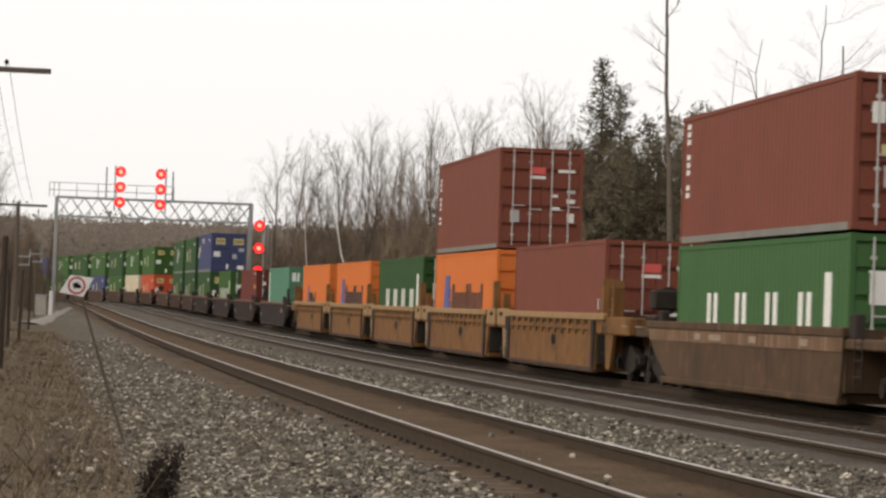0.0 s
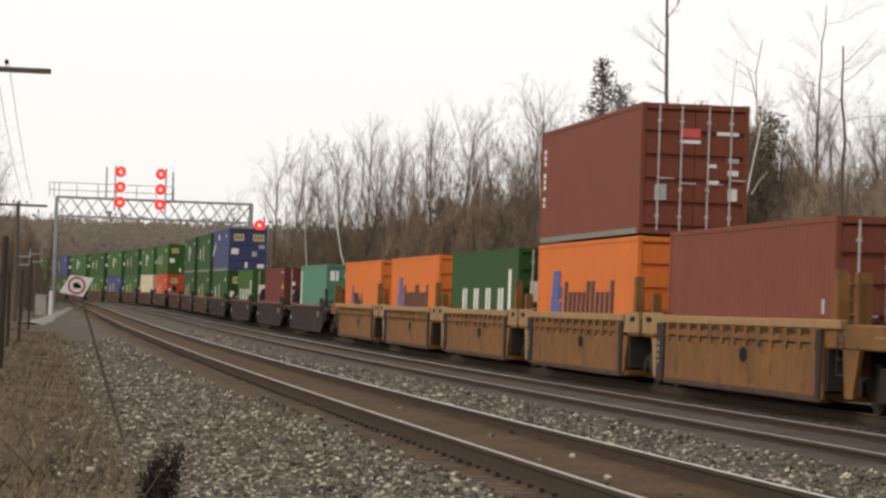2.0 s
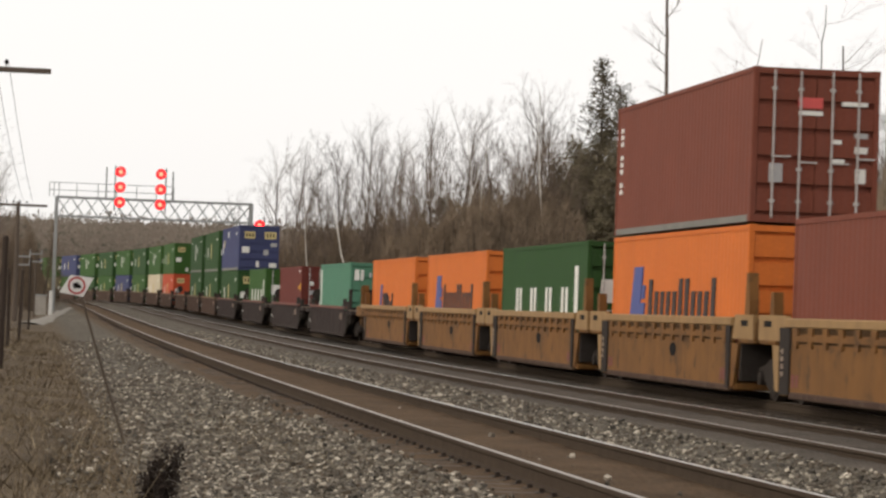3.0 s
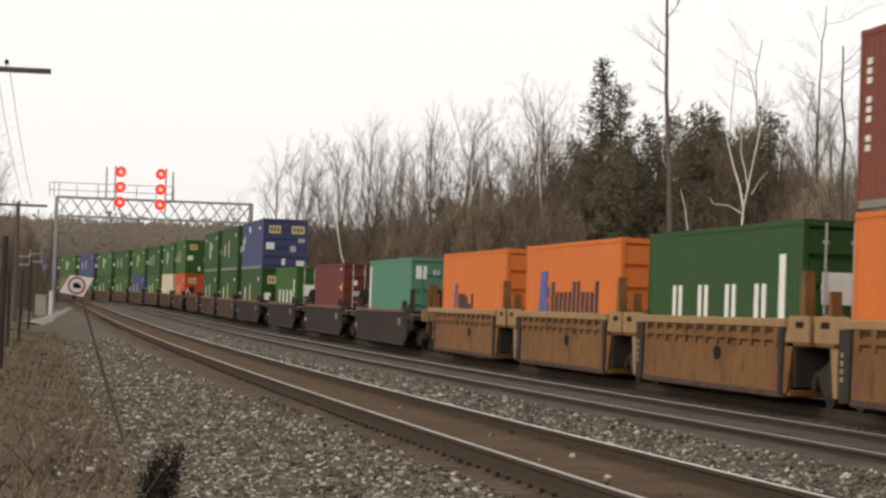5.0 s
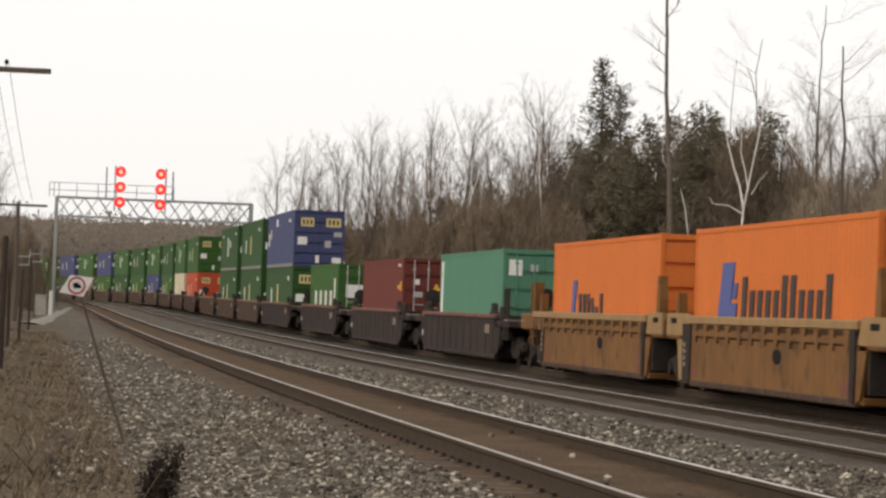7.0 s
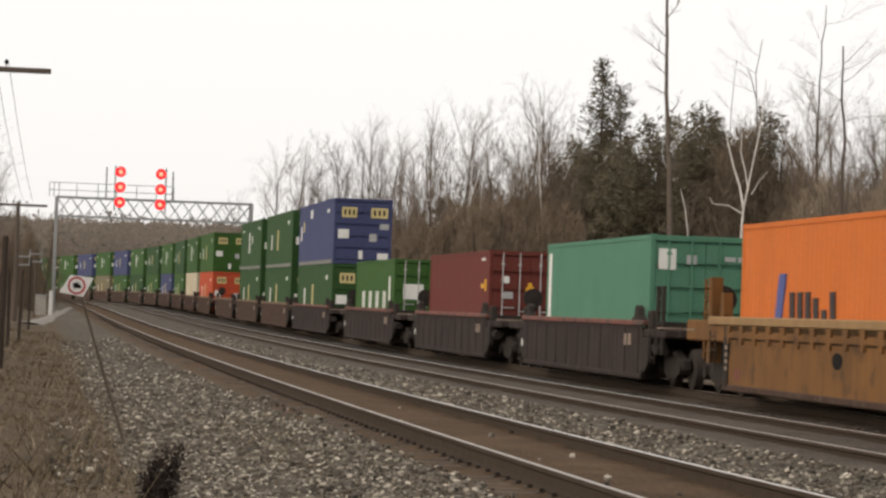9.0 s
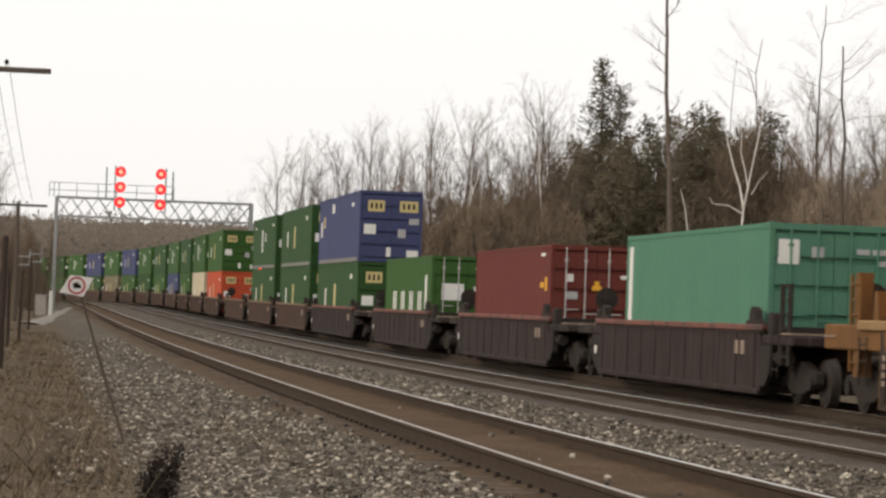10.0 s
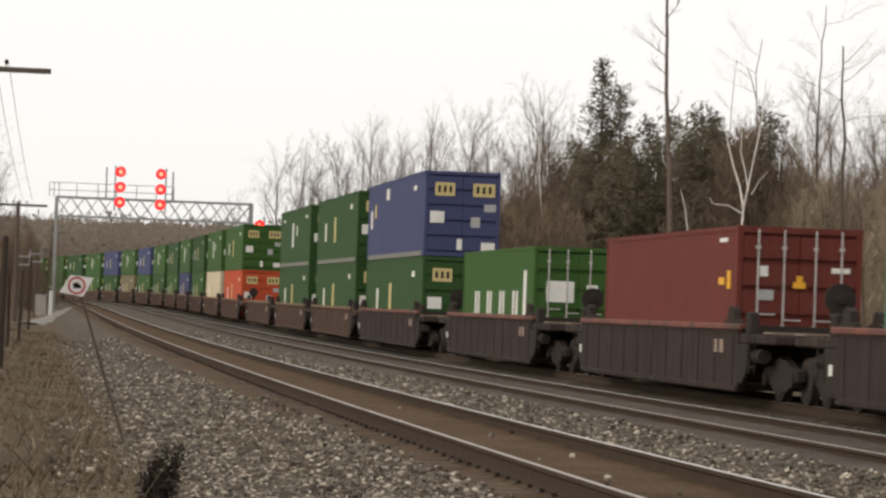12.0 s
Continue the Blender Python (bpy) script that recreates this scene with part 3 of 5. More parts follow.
def well_unit(style, well, pitch_front, pitch_rear, front_truck=True, rear_truck=True, end_front=False, end_rear=False, tall_rails=False):
    """One unit of a well car about y = 0; front is -y. well: length of the well; pitch_*: from the centre to the truck on that side."""
    side_mat, top_mat, label = STYLE[style]
    c = thing("well_car", label, "well car")
    hw, hl = 1.50, well / 2
    z0, z1 = 0.20, 1.52 if style == "yellow" else 1.40
    # where the side sheet ends, and how far the top chord runs past it
    near_y, far_y = -hl, hl
    near_chord, far_chord = 0.25, 0.25
    if style == "rust":
        far_chord = 1.3
    if style == "yellow":
        near_y, near_chord = (-hl, 1.1) if end_front else (-hl + 0.4, 0.1)
        far_y, far_chord = (hl, 1.1) if end_rear else (hl - 1.05, 0.3)
    for sx in (-1, 1):
        x_out = sx * hw
        a, d = sorted((sx * (hw - 0.05), sx * (hw - 0.10)))
        s = Build()
        if style == "rust":
            s.slab([(-hl, z0 + 0.08), (-hl + 0.35, z0), (hl - 0.7, z0), (hl + 0.6, z0 + 0.5), (hl + 1.1, 1.0), (hl + 1.25, z1 - 0.04), (-hl - 0.2, z1 - 0.04)], a, d)
        else:
            s.slab([(near_y, z0), (far_y, z0), (far_y, z1 - 0.15), (near_y, z1 - 0.15)], a, d)
        side = part("side_sheet", s, side_mat, c)
        t = Build()
        x0, x1 = sorted((x_out, sx * (hw - 0.2)))
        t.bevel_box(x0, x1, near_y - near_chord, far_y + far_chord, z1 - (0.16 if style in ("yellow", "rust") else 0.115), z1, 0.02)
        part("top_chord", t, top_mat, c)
        lo = Build()
        x0, x1 = sorted((sx * (hw - 0.02), sx * (hw - 0.22)))
        lo.bevel_box(x0, x1, near_y + 0.05, far_y - 0.05, z0 - 0.06, z0 + 0.06, 0.02)
        part("bottom_sill", lo, WELL_BROWN if style == "yellow" else side_mat, c)
        x0, x1 = sorted((sx * (hw - (0.012 if style == "yellow" else 0.034)), sx * (hw - 0.05)))
        if style == "yellow":
            n = 13
            for k in range(n):
                y = near_y + 0.5 + k * (far_y - near_y - 0.9) / (n - 1)
                r = Build()
                r.slab([(y - 0.10, 1.02), (y + 0.10, 1.02), (y + 0.16, z1 - 0.16), (y - 0.16, z1 - 0.16)], x0, x1)
                part("rib", r, WELL_YELLOW, side)
            r = Build()
            r.box(x0, x1, near_y + 0.4, far_y - 0.2, 1.135, 1.225)
            part("rail_strip", r, side_mat, side)
            # flat dark strips stand in for shade under the chord and strip
            sl = Build()
            xa, xb = sorted((sx * (hw - 0.042), sx * (hw - 0.052)))
            sl.box(xa, xb, near_y + 0.45, far_y - 0.25, 1.26, z1 - 0.16)
            sl.box(xa, xb, near_y + 0.45, far_y - 0.25, 1.09, 1.13)
            part("slot", sl, RIB_SHADE, side, "dark strip for the shade between the ribs")
            hole = Build()
            ring = [(-hl + 5.2 + 0.30 * math.cos(0.524 * k), 0.84 + 0.14 * math.sin(0.524 * k)) for k in range(12)]
            hole.slab(ring, *sorted((sx * (hw - 0.044), sx * (hw - 0.056))))
            part("drain_hole", hole, BLACK, side)
            for y in (near_y + 0.18, far_y + (0.45 if not end_rear else -0.28)):
                p = Build()
                wide = 0.12 if y < 0 else 0.46 if not end_rear else 0.12
                p.slab([(y - wide, z0), (y + 0.11, z0), (y + 0.16, z1 - 0.16), (y - wide - 0.05, z1 - 0.16)], x0, x1)
                part("end_stiffener", p, TRUCK, side, "black greasy stiffener")
                if y > 0:
                    q = Build()
                    for k in range(4):
                        q.box(*sorted((sx * (hw - 0.006), sx * (hw - 0.013))), y - 0.12, y + 0.02, 0.52 + 0.13 * k, 0.60 + 0.13 * k)
                    part("stencil", q, STENCIL, side, "pale vertical stencil")
                for dy in (0.32, 0.55) if y < 0 else (-0.9, -0.65):
                    q = Build()
                    q.box(*sorted((sx * (hw - 0.043), sx * (hw - 0.051))), y + dy - 0.07, y + dy + 0.07, 0.34, 0.56)
                    part("stencil", q, FADED_RED, side, "faded red stencil")
        elif style == "rust":
            for k, y in enumerate((-4.6, -1.2, 1.4, 3.0)):
                r = Build()
                r.box(*sorted((sx * (hw - 0.022), sx * (hw - 0.031))), y, y + (0.5 if k != 2 else 0.9), 1.06, 1.18)
                part("stencil", r, STENCIL, side, "faded pale stencil")
            band = Build()
            band.slab([(-hl - 0.15, 1.0), (hl + 1.08, 1.0), (hl + 1.18, z1 - 0.15), (-hl - 0.2, z1 - 0.15)], *sorted((sx * (hw - 0.03), sx * (hw - 0.051))))
            part("side_band", band, WELL_RUST_TOP, side, "lighter rusty upper band")
        else:
            n = 11
            for k in range(n):
                y = -hl + 0.4 + k * (well - 0.8) / (n - 1)
                r = Build()
                r.slab([(y - 0.07, z0 + 0.06), (y + 0.07, z0 + 0.06), (y + 0.07, z1 - 0.16), (y - 0.07, z1 - 0.16)], x0, x1)
                part("rib", r, side_mat, side)
            lip = Build()
            lip.box(x0, x1, -hl, hl, z1 - 0.16, z1 - 0.118)
            part("chord_lip", lip, side_mat, side)
            for y in (-hl + 0.55, hl - 0.55):
                cone = Build()
                cone.slab([(y - 0.45, z1), (y + 0.45, z1), (y + 0.4, z1 + 0.06), (y + 0.22, z1 + 0.08), (y + 0.16, z1 + 0.27), (y + 0.02, z1 + 0.32), (y - 0.18, z1 + 0.26), (y - 0.24, z1 + 0.08), (y - 0.4, z1 + 0.06)], *sorted((sx * (hw - 0.17), sx * (hw - 0.03))))
                part("lock_bracket", cone, TRUCK, c, "black container lock bracket")
            for y in (-hl + 1.1, -hl + 1.55):
                r = Build()
                r.box(x0, x1, y, y + 0.25, 0.85, 1.1)
                part("stencil", r, STENCIL, side, "faded pale stencil")
    fl = Build()
    fl.bevel_box(-hw + 0.1, hw - 0.1, -0.25, 0.25, z0 - 0.03, z0 + 0.1, 0.02)
    fl_data = fl.data("cross_member", side_mat)
    for k in range(5):
        part("cross_member", fl_data, side_mat, c).matrix_basis = pose(0, -hl + 0.45 + k * (well - 0.9) / 4, 0)
    for sgn, reach, is_end in ((-1, pitch_front, end_front), (1, pitch_rear, end_rear)):
        def along(pts):
            """(distance past the well's end, height) to (y, z), in turning order for either end."""
            out = [(sgn * (hl + q), z) for q, z in pts]
            return out if sgn > 0 else out[::-1]

        y0, y1 = sorted((sgn * hl, sgn * (reach + (0.9 if is_end else -0.16))))
        p = Build()
        deck = 1.45 if style == "yellow" else 1.22
        p.bevel_box(-1.43, 1.43, y0, y1, 1.04, deck, 0.03)
        p.bevel_box(-0.35, 0.35, y0, y1, 0.78, 1.02, 0.03)
        yb = sgn * (hl + 0.04)
        a, d = sorted((yb, yb + sgn * 0.10))
        ew = Build()
        ew.box(-hw + 0.1, hw - 0.1, a, d, z0 + 0.15, z1 - 0.02)
        part("end_wall", ew, TRUCK if style != "rust" else side_mat, c, "dark end wall")
        plat = part("end_platform", p, side_mat if style != "dark" else WELL_DARK, c)
        for sx in (-1, 1):
            g = Build()
            ya, yc = sorted((sgn * (hl + 0.28), sgn * (hl + 0.62)))
            x0, x1 = sorted((sx * 1.22, sx * 1.40))
            post_top = {"yellow": 2.34 if sgn < 0 else 1.98, "brown": 1.65, "dark": 1.62, "rust": 1.62}[style]
            if style == "yellow":
                g.slab([(ya, 1.2), (yc, 1.2), (yc - 0.05, post_top - 0.35), (yc - 0.1, post_top), (ya + 0.08, post_top), (ya, post_top - 0.5)], x0, x1)
                part("guide_post", g, WELL_YELLOW, plat, "scuffed yellow container guide post")
            else:
                g.bevel_box(x0, x1, ya, yc, 1.2, post_top, 0.03)
                part("guide_post", g, TRUCK, plat)
            xs = sorted((sx * 1.37, sx * 1.45))
            if style == "yellow":
                leg = Build()
                if is_end:
                    if sgn < 0:
                        leg.slab(along([(1.30, 0.26), (1.72, 0.26), (2.05, 1.04), (1.15, 1.04)]), *xs)
                elif sgn > 0:
                    leg.slab(along([(-0.28, 0.24), (-0.08, 0.24), (0.16, 1.04), (-0.28, 1.04)]), *xs)
                else:
                    leg.slab(along([(-0.42, 0.24), (-0.24, 0.24), (0.10, 1.04), (-0.42, 1.04)]), *xs)
                if leg.v:
                    part("side_leg", leg, WELL_YELLOW_TOP if sgn > 0 else WELL_YELLOW, plat, "yellow leg beside the truck")
                if not is_end:
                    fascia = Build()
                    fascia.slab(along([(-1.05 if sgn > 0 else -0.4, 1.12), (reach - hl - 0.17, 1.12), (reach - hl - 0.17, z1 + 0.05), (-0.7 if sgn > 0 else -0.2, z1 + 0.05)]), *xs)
                    part("fascia", fascia, WELL_YELLOW_TOP, plat, "pale yellow fascia")
                    hole = Build()
                    hole.slab(along([(0.25, 1.36), (0.75, 1.36), (0.75, 1.47), (0.25, 1.47)]), *sorted((sx * 1.452, sx * 1.44)))
                    part("slot", hole, BLACK, plat)
            elif style != "rust":
                leg = Build()
                leg.slab(along([(0.0, 0.32), (0.30, 0.30), (0.62, 0.52), (0.72, 1.04), (0.0, 1.04)]), *xs)
                part("end_plate", leg, TRUCK, plat, "black greasy plate beside the truck")
                cyl = Build()
                cyl.tube((sx * 1.30, sgn * (hl + 0.85), 0.82), (sx * 1.30, sgn * (hl + 1.35), 0.82), 0.13, n=10)
                part("brake_cylinder", cyl, TRUCK, plat)
                if sgn > 0:
                    q = Build()
                    q.box(*sorted((sx * 1.447, sx * 1.456)), hl + 0.22, hl + 0.42, 0.60, 0.78)
                    part("stencil", q, MARK["white"], plat, "bright white reflective mark")
            if is_end and (style == "yellow" or (tall_rails and sgn < 0)):
                lad = Build()
                ya2, yb2 = sgn * (hl + 1.25), sgn * (hl + 1.75)
                high = 2.25 if style == "yellow" else 2.12
                for yy in (ya2, yb2):
                    lad.tube((sx * 1.40, yy, 0.7), (sx * 1.40, yy, high), 0.03 if style == "yellow" else 0.048, n=6)
                for k in range(6):
                    lad.tube((sx * 1.40, ya2, 0.85 + 0.25 * k), (sx * 1.40, yb2, 0.85 + 0.25 * k), 0.016, n=5)
                part("end_ladder", lad, WELL_YELLOW if style == "yellow" else TRUCK, plat)
                if style == "yellow":
                    cp = Build()
                    cp.slab(along([(1.42, 0.62), (1.66, 0.62), (1.66, 2.1), (1.60, 2.28), (1.44, 2.28)]), *sorted((sx * 1.14, sx * 1.38)))
                    part("corner_post", cp, WELL_YELLOW, plat, "tall scuffed yellow corner post")
            if style == "yellow" and not is_end:
                continue
            h = Build()
            yh = sgn * (hl + 0.95)
            for k in range(3):
                z = 0.62 + 0.26 * k
                h.tube((sx * 1.43, yh - 0.2, z), (sx * 1.43, yh + 0.2, z), 0.014, n=5)
            h.tube((sx * 1.43, yh - 0.2, 0.5), (sx * 1.43, yh - 0.2, 1.25), 0.016, n=5)
            h.tube((sx * 1.43, yh + 0.2, 0.5), (sx * 1.43, yh + 0.2, 1.25), 0.016, n=5)
            part("grab_ladder", h, TRUCK, plat)
        if is_end:
            w = Build()
            ya, yc = sorted((sgn * (reach + 0.2), sgn * (reach + 0.85)))
            w.box(-1.45, 1.45, ya, yc, 1.235, 1.27)
            part("walkway", w, WOOD_DECK, plat, "pale walkway grating")
        if is_end and sgn > 0:
            br = Build()
            yb = sgn * (reach - 0.3)
            if style == "rust":
                br.bevel_box(-1.38, -0.62, yb - 0.25, yb + 0.2, 1.62, 2.06, 0.05)
                br.bevel_box(-1.42, -0.3, yb - 0.6, yb + 0.4, 1.40, 1.5, 0.03)
            br.tube((-1.0, yb - 0.03, 1.86), (-1.0, yb + 0.03, 1.86), 0.27, n=18)
            br.tube((-1.0, yb - 0.08, 1.86), (-1.0, yb + 0.08, 1.86), 0.09, n=8)
            br.bevel_box(-1.14, -0.86, yb + 0.03, yb + 0.2, 1.55, 1.98, 0.03)
            br.tube((-1.0, yb + 0.1, 1.22), (-1.0, yb + 0.1, 1.6), 0.05, n=6)
            part("hand_brake", br, TRUCK, plat, "black hand brake wheel")
        if is_end:
            k = Build()
            k.bevel_box(-0.14, 0.14, *sorted((sgn * (reach + 0.8), sgn * (reach + 1.45))), 0.70, 0.92, 0.03)
            part("coupler", k, TRUCK, c)
            hose = Build()
            pts = [(0.3, sgn * (reach + 1.0), 0.8), (0.32, sgn * (reach + 1.3), 0.5), (0.3, sgn * (reach + 1.55), 0.42)]
            for p0, p1 in zip(pts, pts[1:]):
                hose.tube(p0, p1, 0.025, n=6)
            part("air_hose", hose, BLACK, c)
    wheels = []
    if front_truck:
        wheels += truck(c, -pitch_front + (0.65 if end_front and style == "yellow" else 0.0))
    if rear_truck:
        wheels += truck(c, pitch_rear - (0.35 if end_rear and style == "yellow" else 0.0))
    return c, wheels


# ---- the train: where each piece stands along the line at the start ----
MOVING = []       # thing, place along the line, height over the rail, lateral shift
ROLLING = []      # wheelsets that turn


def add_unit(style, centre, well, front, rear, spin=False, **k):
    u, w = well_unit(style, well, front, rear, **k)
    MOVING.append((u, centre, 0.0))
    if spin:
        ROLLING.extend(w)
    return u


def add_box(near, z, colour, label, length=12.19, height=2.90, width=2.44, **k):
    c = container(colour, label, length, height, width, **k)
    MOVING.append((c, near + length / 2, z))
    return c


FLOOR = 0.36
# the rust-brown car that leaves the view first
add_unit("rust", 50.1, 12.9, 8.6, 8.2, spin=True, end_front=True, end_rear=True)
add_box(44.05, FLOOR, "green", "green shipping container with white block lettering in a well car", height=2.59, side_marks=block_letters(-3.9, 2.2, 0.95, 1.62) + [("stripe", "white", -5.1, -4.7, 0.95, 1.95, 0)], end_marks=GREEN_END)
add_box(44.0, FLOOR + 2.64, "brown", "brown shipping container stacked on a green one", height=2.59, side_marks=BROWN_SIDE,
        end_marks=[("lettering", "white", -0.92, -0.7, 1.75, 2.1), ("lettering", "white", -0.64, -0.3, 1.75, 2.05), ("lettering", "white", -0.2, 0.3, 1.75, 2.05), ("label_plate", "yellow", -0.75, -0.4, 1.2, 1.4), ("label_plate", "grey", -0.7, -0.3, 0.7, 1.05)])
# the five yellow articulated units
YELLOW = (69.85, 85.2, 100.45, 115.6, 131.0)
for i, u in enumerate(YELLOW):
    add_unit("yellow", u, 12.7, 9.0 if i == 0 else 7.65, 8.6 if i == 4 else 7.65, spin=True, front_truck=(i == 0), rear_truck=True, end_front=(i == 0), end_rear=(i == 4))
add_box(63.75, FLOOR, "brown", "brown shipping container in a yellow well car", end_marks=BROWN_END, side_marks=[("label_plate", "grey", -5.55, -5.4, 1.25, 1.5, 0)])
add_box(79.1, FLOOR, "orange", "orange shipping container with a blue emblem and dark lettering", side_marks=LLOYD_SIDE, end_marks=ORANGE_END, rods=False)
add_box(79.1, FLOOR + 2.95, "brown", "brown shipping container stacked on an orange one", end_marks=BROWN_END, side_marks=BROWN_SIDE)
add_box(94.35, FLOOR, "deep_green", "dark green shipping container with white block lettering", side_marks=GREEN_SIDE, end_marks=GREEN_END)
add_box(109.5, FLOOR, "orange", "orange shipping container with a blue emblem and dark lettering", side_marks=LLOYD_SIDE, end_marks=ORANGE_END, rods=False)
add_box(124.9, FLOOR, "orange", "orange shipping container with small dark lettering", side_marks=SHORT_SIDE, end_marks=ORANGE_END, rods=False)
# dark three-unit cars
DARK = (151.7, 172.6, 194.2, 217.2, 236.9, 256.7, 277.0)
for i, u in enumerate(DARK):
    single_car = i < 4
    front = (8.4 if i == 0 else 8.9) if single_car else 8.7 if i == 4 else (DARK[i] - DARK[i - 1]) / 2
    rear = (8.5 if i == 3 else 8.9) if single_car else 9.2 if i == 6 else (DARK[i + 1] - DARK[i]) / 2
    add_unit("dark" if single_car else "brown", u, (14.4, 14.6, 14.6, 16.3)[i] if single_car else 15.8, front, rear, spin=i < 3, tall_rails=(i == 0),
             front_truck=single_car or i == 4, rear_truck=True, end_front=single_car or i == 4, end_rear=single_car or i == 6)
add_box(144.95, FLOOR, "teal", "teal shipping container with a white end stripe, well car", side_marks=TEAL_SIDE, end_marks=TEAL_END, rod_mat=BOX_PAINT["teal"])
add_box(166.45, FLOOR, "maroon", "dark red shipping container with a yellow warning plate", side_marks=MAROON_SIDE, end_marks=MAROON_END)
add_box(188.1, FLOOR, "grass_green", "green shipping container with white lettering and pale lock rods", side_marks=block_letters(-3.7, 2.2, 1.05, 1.7) + [("stripe", "white", -5.0, -4.6, 1.05, 2.25, 0)], end_marks=GREEN_END)
LONG = dict(length=16.15, width=2.59, smooth_side=True)
add_box(209.0, FLOOR, "deep_green", "long dark green domestic container with yellow plates", end_marks=PLATES_END, side_marks=LONG_SIDE_2, rods=False, **LONG)
add_box(209.0, FLOOR + 2.92, "blue", "long blue container with yellow door plates on a green one", end_marks=PLATES_END, side_marks=BLUE_SIDE + BASE_RAIL, rods=False, **LONG)
for near in (228.9, 248.6):
    add_box(near, FLOOR, "deep_green", "long dark green domestic container in a well car", end_marks=PLATES_END, side_marks=LONG_SIDE_2, rods=False, **LONG)
    add_box(near, FLOOR + 2.92, "deep_green", "long dark green domestic container on another green one", end_marks=PLATES_END, side_marks=(LONG_SIDE if near > 240 else LONG_SIDE_2) + BASE_RAIL, rods=False, **LONG)
# the rear of the train
REAR = (("grass_green", "red"), ("grass_green", "cream"), ("deep_green", "grass_green"), ("grass_green", "blue"), ("deep_green", "grass_green"), ("grass_green", "deep_green"), ("blue", "grass_green"),
        ("grass_green", "tan"), ("blue", "deep_green"), ("grass_green", "grass_green"), ("deep_green", "grass_green"), ("grass_green", "deep_green"), ("grass_green", "grass_green"), ("deep_green", "deep_green"))
for i, (upper, lower) in enumerate(REAR):
    near = 292.3 + 20.1 * i
    u = near + 8.075
    add_unit("brown", u, 15.6, 10.05, 10.05, front_truck=(i == 0), rear_truck=True, end_front=(i == 0))
    add_box(near, FLOOR, lower, "long %s domestic container in a well car" % lower.replace("_", " "), end_marks=PLATES_END, side_marks=LONG_SIDE_2, rods=False, **LONG)
    add_box(near, FLOOR + 2.92, upper, "%s domestic container stacked on a %s one" % (upper.replace("_", " "), lower.replace("_", " ")), end_marks=PLATES_END, side_marks=LONG_SIDE if i % 2 else LONG_SIDE_2, rods=False, **LONG)


def line_pose(s, z):
    yaw = math.degrees(math.atan(-2 * BEND * (s - BEND_START))) if s > BEND_START else 0.0
    slope = math.degrees(math.atan((rise(s + 4) - rise(s - 4)) / 8))
    up = z + DROP3
    return pose(L3 + bend(s), s, rise(s) + up, slope, 0, yaw)


def motions():
    """The train rolls towards the camera; its wheels turn."""
    times = [0.75 * k for k in range(17)]
    for ob, u, z in MOVING:
        walk(ob, [(t, line_pose(u - travel(t), z)) for t in times])
    steps = [k / 15 for k in range(181)]
    for ob in ROLLING:
        y = ob.matrix_basis.translation.y
        walk(ob, [(t, pose(0, y, 0.42) @ Matrix.Rotation(travel(t) / 0.42, 4, "X")) for t in steps])


# ---- signal bridge ----
SB = 228.0


def signal_head(parent, x, y, tops, side):
    """Three searchlight units with round hoods on a backing mast."""
    m = Build()
    m.tube((x + side * 0.42, y + 0.1, tops[-1] - 0.7), (x + side * 0.42, y + 0.1, tops[0] + 0.5), 0.06, n=8)
    part("mast", m, GALV, parent)
    for z in tops:
        d = Build()
        d.tube((x, y - 0.03, z), (x, y + 0.06, z), 0.43, n=20)
        d.bevel_box(x - 0.17, x + 0.17, y + 0.06, y + 0.45, z - 0.2, z + 0.2, 0.03)
        d.tube((x, y - 0.22, z + 0.02), (x, y - 0.03, z), 0.42, 0.39, n=18, caps=False)
        d.box(min(x, x + side * 0.42), max(x, x + side * 0.42), y + 0.08, y + 0.14, z - 0.04, z + 0.04)
        h = part("signal_disc", d, BLACK, parent, "black round signal target")
        # lens made oversized so that its disc imitates the bloom around it
        e = Build()
        e.tube((x, y - 0.06, z), (x, y - 0.035, z), 0.385, n=18)
        part("lens", e, RED_LENS, h, "lit red lens drawn as wide as its bloom")
        # glowing disc added in front of the lens for its blown-out centre
        core = Build()
        core.tube((x, y - 0.075, z), (x, y - 0.0605, z), 0.17, n=12)
        part("lamp", core, RED_CORE, h, "pale disc for the glare at the lens centre")


